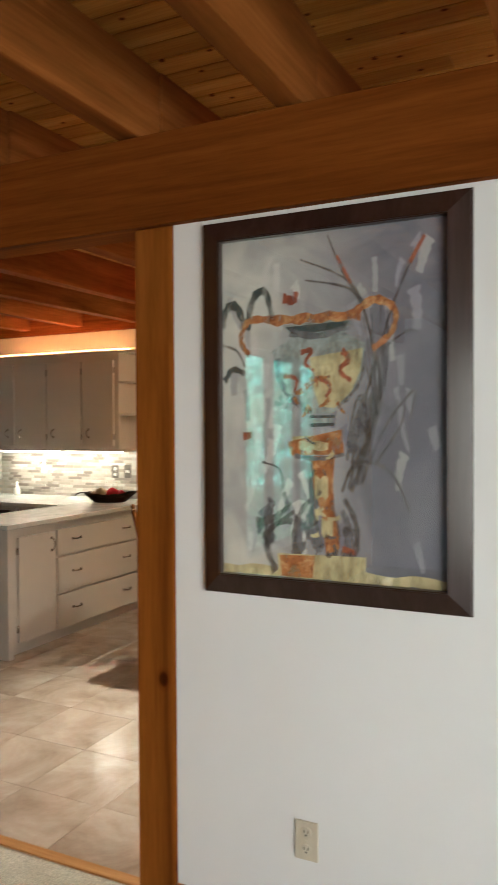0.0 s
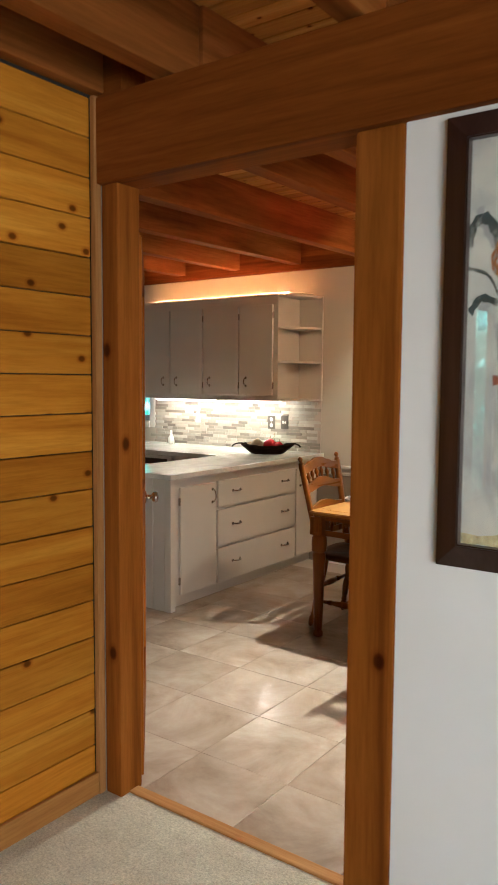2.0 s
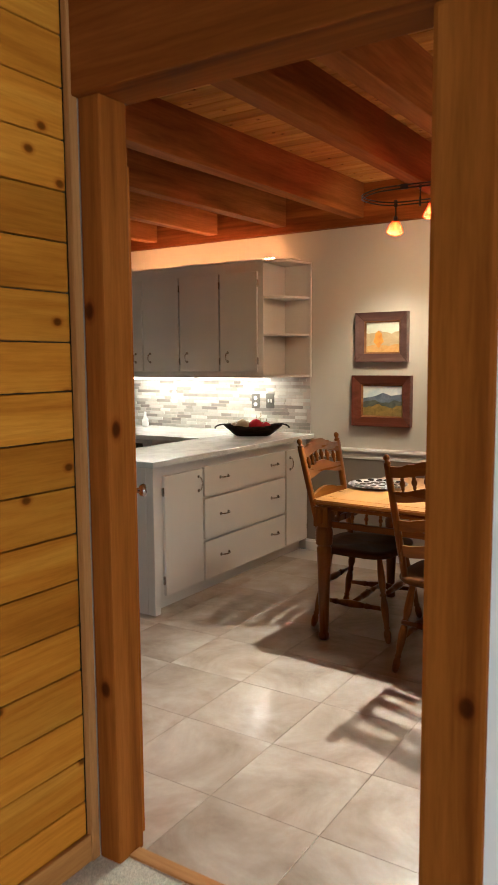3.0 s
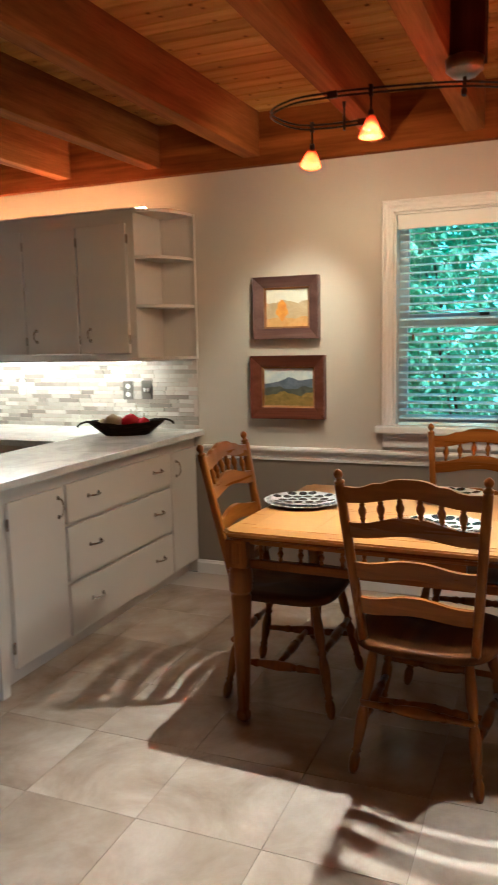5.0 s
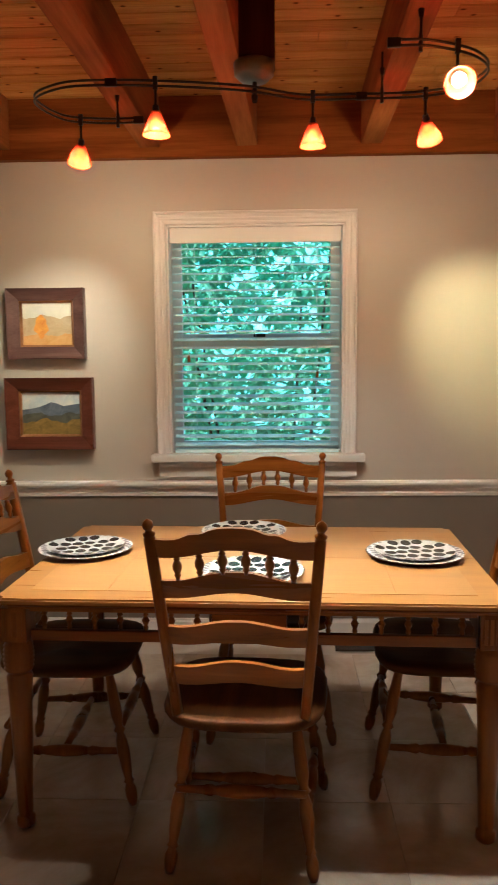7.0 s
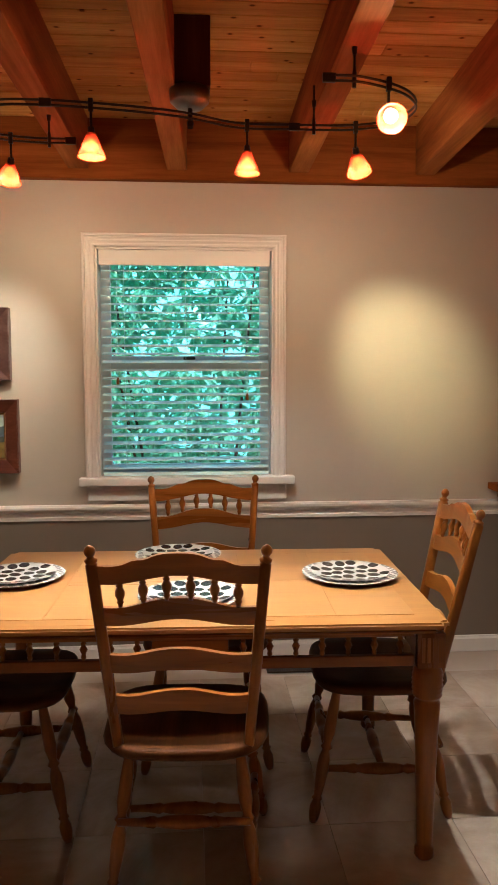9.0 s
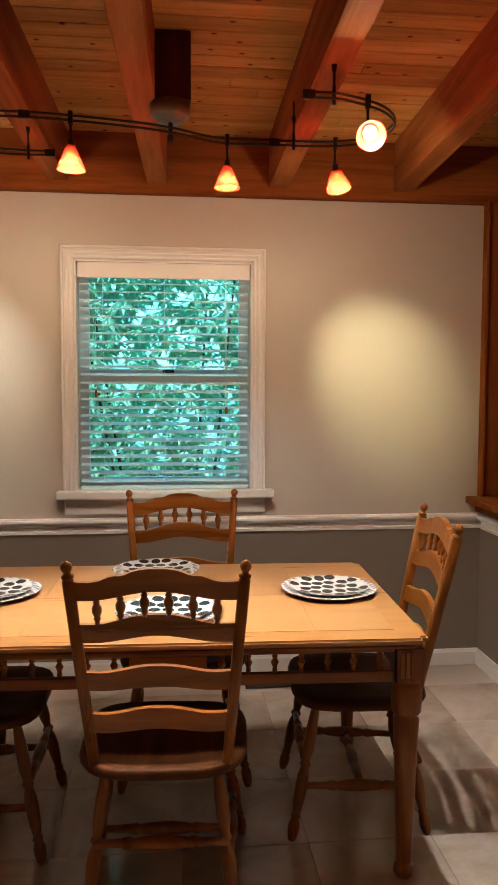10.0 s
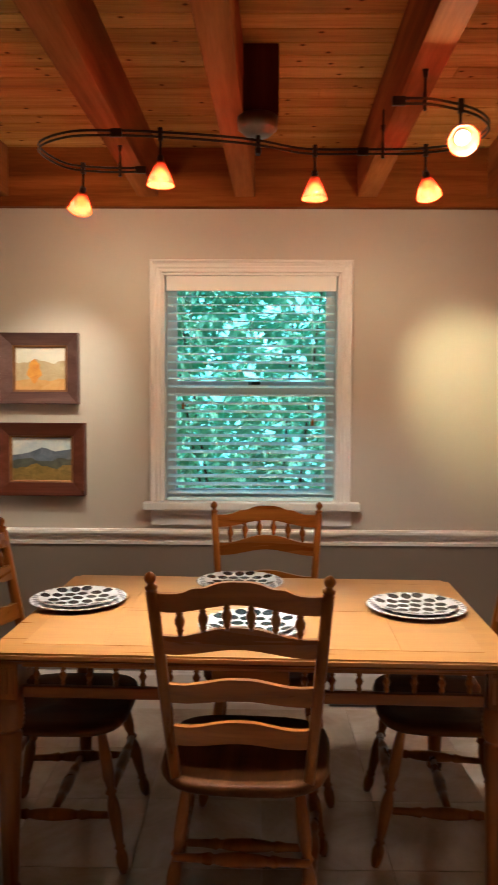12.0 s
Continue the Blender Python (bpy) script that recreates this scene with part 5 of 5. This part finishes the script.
def autumn():
    tree = [(0.38 + 0.13 * math.cos(t) * (1 + 0.2 * math.sin(5 * t)), 0.56 + 0.24 * math.sin(t) * (1 + 0.15 * math.cos(4 * t))) for t in [2 * math.pi * i / 20 for i in range(20)]]
    return [("sky", oils("art_pale_sky", [(0.3, (0.62, 0.60, 0.50)), (0.7, (0.75, 0.72, 0.60))], 12), [(0, 0), (1, 0), (1, 1), (0, 1)]),
            ("far_hill", oils("art_dun_hill", [(0.3, (0.42, 0.30, 0.15)), (0.7, (0.58, 0.46, 0.28))], 14), hills(0.34, 0.04)),
            ("field", oils("art_gold_field", [(0.3, (0.55, 0.28, 0.06)), (0.7, (0.68, 0.42, 0.16))], 16), hills(0.74, 0.03, ph=1.0)),
            ("tree", oils("art_orange_tree", [(0.3, (0.60, 0.20, 0.02)), (0.7, (0.78, 0.40, 0.04))], 22), tree)]


def mountain():
    ridge = [(0, 0.42), (0.15, 0.40), (0.3, 0.36), (0.42, 0.30), (0.5, 0.25), (0.6, 0.28), (0.7, 0.34), (0.85, 0.31), (1, 0.28), (1, 1), (0, 1)]
    return [("sky", oils("art_cloud_sky", [(0.3, (0.42, 0.52, 0.58)), (0.7, (0.72, 0.72, 0.66))], 12), [(0, 0), (1, 0), (1, 1), (0, 1)]),
            ("mountain", oils("art_blue_mountain", [(0.3, (0.07, 0.09, 0.13)), (0.7, (0.20, 0.23, 0.29))], 18), ridge),
            ("foothill", oils("art_dark_foothill", [(0.3, (0.05, 0.06, 0.05)), (0.7, (0.13, 0.13, 0.10))], 18), hills(0.52, 0.04, ph=2.0)),
            ("meadow", oils("art_ochre_meadow", [(0.3, (0.14, 0.10, 0.02)), (0.7, (0.38, 0.24, 0.05))], 22), hills(0.66, 0.05, ph=0.4))]


small_picture(-2.920, -2.533, 1.425, 1.772, 0.062, M_brown_frame, "small autumn tree landscape in a walnut frame", autumn)
small_picture(-2.945, -2.503, 0.972, 1.332, 0.066, M_red_frame, "small mountain landscape in a mahogany frame", mountain)

# backsplash plates and small things
wall_plate("wall_outlet", (-3.780, FAR - 0.012, 1.129), 0.072, 0.115, M_plate_grey, M_white_plastic, "white outlet in a pewter plate on the backsplash")
wall_plate("light_switch", (-3.648, FAR - 0.012, 1.133), 0.072, 0.115, M_plate_grey, M_white_plastic, "white switches in a pewter plate on the backsplash", "switch", toggles=True)
o = empty("night_light", "small white plug-in night light on the backsplash", "light", place=(-4.577, FAR - 0.012, 1.13))
part("plug_body", block(-0.022, 0.022, -0.03, 0, -0.03, 0.03, bevel=0.006), M_white_plastic, o)
part("lens", turned([(0, 0.016), (0.7, 0.018), (1, 0.008)], (0, -0.018, 0.03), (0, -0.018, 0.075), 12), M_white_plastic, o, "frosted lens", True)
o = empty("soap_bottle", "small white soap bottle on the counter", "bottle", place=(-4.83, 5.75, 0.895))
part("bottle", turned([(0, 0.026), (0.1, 0.029), (0.6, 0.027), (0.8, 0.012), (1, 0.011)], (0, 0, 0), (0, 0, 0.10), 14), M_white_plastic, o, "", True)
part("cap", turned([(0, 0.012), (1, 0.009)], (0, 0, 0.10), (0, 0, 0.125), 10), M_white_plastic, o)

# centrepiece tray on the counter
M_wicker = wood("dark_wicker", (0.012, 0.008, 0.005), (0.03, 0.02, 0.014), (0.07, 0.05, 0.035), 'X', 0.6, 0, 3.0)
M_pod = plain("dried_pod", (0.30, 0.21, 0.10), 0.5)
M_red_fruit = plain("red_fruit", (0.42, 0.012, 0.02), 0.18)
M_leaf_dry = plain("dried_leaf", (0.14, 0.12, 0.04), 0.7)


def tray():
    o = empty("fruit_tray", "long dark wicker tray of red fruit and dried pods", "tray", place=(-3.60, 5.52, 0.8947))
    o.rotation_euler = (0, 0, radians(28))
    bm = bmesh.new()
    n = 32
    rings = []
    for zz, k in ((0.0, 0.55), (0.014, 0.66), (0.056, 0.95), (0.070, 1.0), (0.064, 0.97), (0.026, 0.70), (0.014, 0.5)):
        rings.append([bm.verts.new((0.225 * k * math.cos(a) * (1 + 0.03 * math.sin(7 * a)), 0.105 * k * math.sin(a), zz * (1 + 0.25 * abs(math.cos(a))) + 0.003 * math.sin(i * 2.1))) for i, a in enumerate([2 * math.pi * j / n for j in range(n)])])
    for a, b in zip(rings, rings[1:]):
        for i in range(n):
            bm.faces.new((a[i], a[(i + 1) % n], b[(i + 1) % n], b[i]))
    bm.faces.new(rings[0][::-1])
    bm.faces.new(rings[-1])
    part("bowl", bm, M_wicker, o, "", True)
    for s in (-1, 1):
        part("handle", tube([(s * 0.20 - 0.07 * math.cos(a) * s, -0.06 + 0.02 * s, 0.06 + 0.030 * math.sin(a)) for a in [math.pi * i / 10 for i in range(11)]], 0.006, 7), M_wicker, o, "", True)
    for x, y, r in ((0.02, 0.0, 0.054), (0.095, -0.01, 0.042), (0.05, 0.045, 0.042)):
        b = part("red_fruit", turned([(0, 0.004), (0.05, r * 0.5), (0.2, r * 0.85), (0.45, r), (0.7, r * 0.9), (0.9, r * 0.5), (0.97, r * 0.15), (1, 0.004)], (x, y, 0.022), (x + 0.004, y, 0.022 + 1.9 * r), 14), M_red_fruit, o, "", True)
        part("stem", tube([(x + 0.004, y, 0.02 + 1.9 * r), (x + 0.008, y, 0.045 + 1.9 * r)], 0.003, 6), M_leaf_dry, b)
    for x, y, r in ((-0.085, 0.0, 0.050), (-0.145, 0.02, 0.036), (-0.05, 0.04, 0.040)):
        part("dried_pod", turned([(0, 0.004), (0.2, r * 0.8), (0.5, r), (0.8, r * 0.75), (1, 0.006)], (x, y, 0.02), (x + 0.01, y, 0.02 + 2.1 * r), 10), M_pod, o, "", True)
    part("twig", tube([(0.02, 0.03, 0.06), (0.035, 0.04, 0.11), (0.06, 0.04, 0.145), (0.055, 0.03, 0.165)], 0.0035, 6), M_pod, o)
    for i in range(9):
        a = i * 0.7
        bm = bmesh.new()
        L = 0.05
        vs = [bm.verts.new(p) for p in ((0, 0, 0), (0.014, L * 0.5, 0.008), (0, L, 0.0), (-0.014, L * 0.5, 0.008), (0, L * 0.5, 0.0))]
        for q in ((0, 1, 4), (1, 2, 4), (2, 3, 4), (3, 0, 4)):
            bm.faces.new([vs[k] for k in q])
        bmesh.ops.transform(bm, matrix=pose(-0.12 + 0.03 * i, 0.01 * math.sin(a), 0.062, 30 * math.sin(a * 2), 0, a * 57), verts=bm.verts[:])
        part("leaf", bm, M_leaf_dry, o)


tray()

# floor register
o = empty("floor_register", "brown metal floor register by the wall", "vent", place=(-1.170, 5.700, 0.0))
M_register = metal("brown_register", (0.12, 0.09, 0.07), 0.45)
for a in ((-0.135, 0.135, -0.065, -0.052), (-0.135, 0.135, 0.052, 0.065), (-0.135, -0.122, -0.051, 0.051), (0.122, 0.135, -0.051, 0.051)):
    part("frame_bar", block(*a, 0.0005, 0.006, bevel=0.0015), M_register, o)
part("duct", block(-0.121, 0.121, -0.05, 0.05, 0.0004, 0.001), M_black, o)
sl = mesh_from(block(-0.0022, 0.0022, -0.051, 0.051, 0.001, 0.005), "slat", M_register)
for i in range(22):
    s = part("slat", sl, M_register, o)
    s.location = (-0.112 + i * 0.01067, 0, 0)


# ---- the open kitchen door ----
def kitchen_door():
    o = empty("door_1", "open red-brown stained panel door with a brass knob", "door", kind="structure", place=(-2.10, 2.50, 0.0))
    o.rotation_euler = (0, 0, radians(133))
    L, T = 0.865, 0.036
    part("stile", block(0, 0.11, -T / 2, T / 2, 0.012, 1.975, bevel=0.003), M_post, o)
    part("stile", block(L - 0.11, L, -T / 2, T / 2, 0.012, 1.975, bevel=0.003), M_post, o)
    for z0, z1 in ((0.012, 0.23), (0.86, 1.02), (1.85, 1.975)):
        part("rail", block(0.11, L - 0.11, -T / 2, T / 2, z0, z1, bevel=0.002), M_header, o)
    for z0, z1 in ((0.225, 0.865), (1.015, 1.855)):
        part("panel", block(0.105, L - 0.105, -0.009, 0.009, z0, z1, bevel=0.003), M_post, o)
    for s in (-1, 1):
        k = part("knob", turned([(0, 0.028), (0.08, 0.028), (0.12, 0.012), (0.45, 0.011), (0.55, 0.022), (0.8, 0.027), (0.95, 0.022), (1, 0.006)], (L - 0.065, s * T / 2, 0.93), (L - 0.065, s * (T / 2 + 0.062), 0.93), 18), M_chrome, o, "worn brass knob", True)
    part("latch_plate", block(L - 0.0005, L + 0.0015, -0.012, 0.012, 0.88, 0.98), M_chrome, o)


kitchen_door()


# ---- garden outside the windows ----
def leaf_material(name, lo, hi):
    m, t, b = nodes_of(name)
    g = t.nodes.new("ShaderNodeNewGeometry").outputs["Random Per Island"]
    c = ramp(t, g, [(0, lo), (0.7, tuple((p + q) / 2 for p, q in zip(lo, hi))), (1, hi)])
    t.links.new(c, b.inputs["Base Color"])
    b.inputs["Roughness"].default_value = 0.6
    b.inputs["Specular IOR Level"].default_value = 0.25
    tr = t.nodes.new("ShaderNodeBsdfTranslucent")
    t.links.new(c, tr.inputs[0])
    mx = t.nodes.new("ShaderNodeMixShader")
    mx.inputs[0].default_value = 0.5
    t.links.new(b.outputs[0], mx.inputs[1])
    t.links.new(tr.outputs[0], mx.inputs[2])
    t.links.new(mx.outputs[0], t.nodes["Material Output"].inputs[0])
    return m


M_leaf = leaf_material("rhododendron_leaf", (0.17, 0.46, 0.28), (0.36, 0.66, 0.38))
M_bark = wood("shrub_bark", (0.05, 0.035, 0.025), (0.09, 0.065, 0.045), (0.14, 0.1, 0.07), 'Z', 0.8)


def shrub(place, rx, ry, h, count, size):
    o = empty("shrub", "dense evergreen shrub with long glossy leaves", "shrub", "garden shrubs", place=place)
    for i in range(5):
        a = i * 1.3
        part("stem", turned([(0, 0.016), (0.5, 0.011), (1, 0.004)], (0.2 * math.cos(a) * rx, 0.2 * math.sin(a) * ry, 0.0), (0.6 * math.cos(a) * rx, 0.6 * math.sin(a) * ry, h * 0.8), 7), M_bark, o)
    verts, faces = [], []
    for i in range(count // 7):
        while True:
            u = np.random.uniform(-1, 1, 3)
            if 0.25 < np.dot(u, u) < 1.0 + 0.25 * math.sin(u[0] * 7) * math.cos(u[2] * 5):
                break
        tip = Vector((u[0] * rx, u[1] * ry, h * 0.5 + u[2] * h * 0.5))
        yaw0 = np.random.uniform(0, 6.28)
        for k in range(7):
            L = size * np.random.uniform(0.7, 1.2)
            q = Euler((np.random.uniform(-1.25, 0.25), np.random.uniform(-0.5, 0.5), yaw0 + k * 0.9 + np.random.uniform(-0.2, 0.2)))
            b = len(verts)
            for p in ((0, 0.01, 0), (L * 0.17, L * 0.5, 0.008), (0, L, -0.012), (-L * 0.17, L * 0.5, 0.008), (0, L * 0.5, -0.006)):
                v = Vector(p)
                v.rotate(q)
                verts.append(tip + v)
            faces += [(b, b + 1, b + 4), (b + 1, b + 2, b + 4), (b + 2, b + 3, b + 4), (b + 3, b, b + 4)]
    me = bpy.data.meshes.new("leaves")
    me.from_pydata(verts, [], faces)
    me.materials.append(M_leaf)
    f = part("leaves", me, M_leaf, o)
    tagged(f, "glossy green leaves", kind="stuff")
    return o


shrub((-1.6, 8.3, -0.35), 1.9, 0.5, 4.4, 24000, 0.14)
shrub((-3.5, 9.0, -0.35), 1.7, 0.7, 4.0, 6500, 0.16)
shrub((-6.6, 8.5, -0.35), 1.9, 0.9, 3.4, 5000, 0.15)
shrub((0.5, 9.2, -0.35), 1.9, 0.7, 4.6, 7500, 0.16)
shrub((-4.6, -6.6, -0.35), 1.1, 1.6, 3.0, 5000, 0.16)

# distant woods beyond the garden: backdrops whose own emission stands in for sunlight
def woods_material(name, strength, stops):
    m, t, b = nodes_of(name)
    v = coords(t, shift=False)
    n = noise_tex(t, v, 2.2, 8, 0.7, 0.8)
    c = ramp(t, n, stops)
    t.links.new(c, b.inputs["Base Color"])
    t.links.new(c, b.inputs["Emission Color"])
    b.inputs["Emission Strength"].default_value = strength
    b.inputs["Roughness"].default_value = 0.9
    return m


M_woods = woods_material("glowing_woods", 1.35, [(0.30, (0.06, 0.22, 0.18)), (0.45, (0.11, 0.33, 0.27)), (0.58, (0.17, 0.44, 0.36)), (0.72, (0.32, 0.64, 0.60))])
# glows stronger, so the picture glass mirrors bright greenery
M_woods_west = woods_material("glowing_west_woods", 2.2, [(0.34, (0.02, 0.11, 0.06)), (0.46, (0.08, 0.32, 0.19)), (0.56, (0.19, 0.52, 0.36)), (0.68, (0.42, 0.75, 0.68))])
structure("backdrop", block(-14, 9, 12.0, 12.1, -0.35, 7.5), M_woods, "self-glowing woods backdrop beyond the garden", "backdrop")
structure("backdrop_west", block(-9.1, -9.0, -32, 8, -0.35, 6.5), M_woods_west, "self-glowing woods backdrop west of the house", "backdrop")

# ---- small repeated pieces: backsplash and floor tiles ----
splash = structure("backsplash", block(-5.124, -3.302, FAR - 0.006, FAR - 0.0005, 0.8955, 1.319), M_grout, "mosaic strip tile backsplash", "backsplash")
tile_meshes = [mesh_from(block(-l / 2, l / 2, -dp, 0, -0.0118, 0.0118, bevel=0.0012), "mosaic_tile", M_mosaic) for l in (0.06, 0.098, 0.148) for dp in (0.005, 0.008)]
LEN = [0.06, 0.06, 0.098, 0.098, 0.148, 0.148]
z = 0.908
while z < 1.312:
    x = -3.303 - random.choice((0.0, 0.03, 0.06))
    while x > -5.05:
        k = random.choice((0, 1, 2, 2, 3, 3, 4, 4, 5, 5))
        x -= LEN[k]
        s = part("mosaic_tile", tile_meshes[k], M_mosaic, splash)
        s.location = (x + LEN[k] / 2, FAR - 0.006, z)
        x -= 0.002
    z += 0.0258

PX, PY = 0.405, 0.4005
floor_tile = mesh_from(block(-PX / 2 + 0.0011, PX / 2 - 0.0011, -PY / 2 + 0.0011, PY / 2 - 0.0011, -0.008, 0.0, bevel=0.0006), "tile", M_tile)
y = 3.59 - 2.5 * PY
while y < FAR - 0.1:
    x = -2.445 - 9.5 * PX
    while x < 0.0:
        s = part("tile", floor_tile, M_tile, kitchen_floor)
        s.location = (x, y, 0)
        x += PX
    y += PY
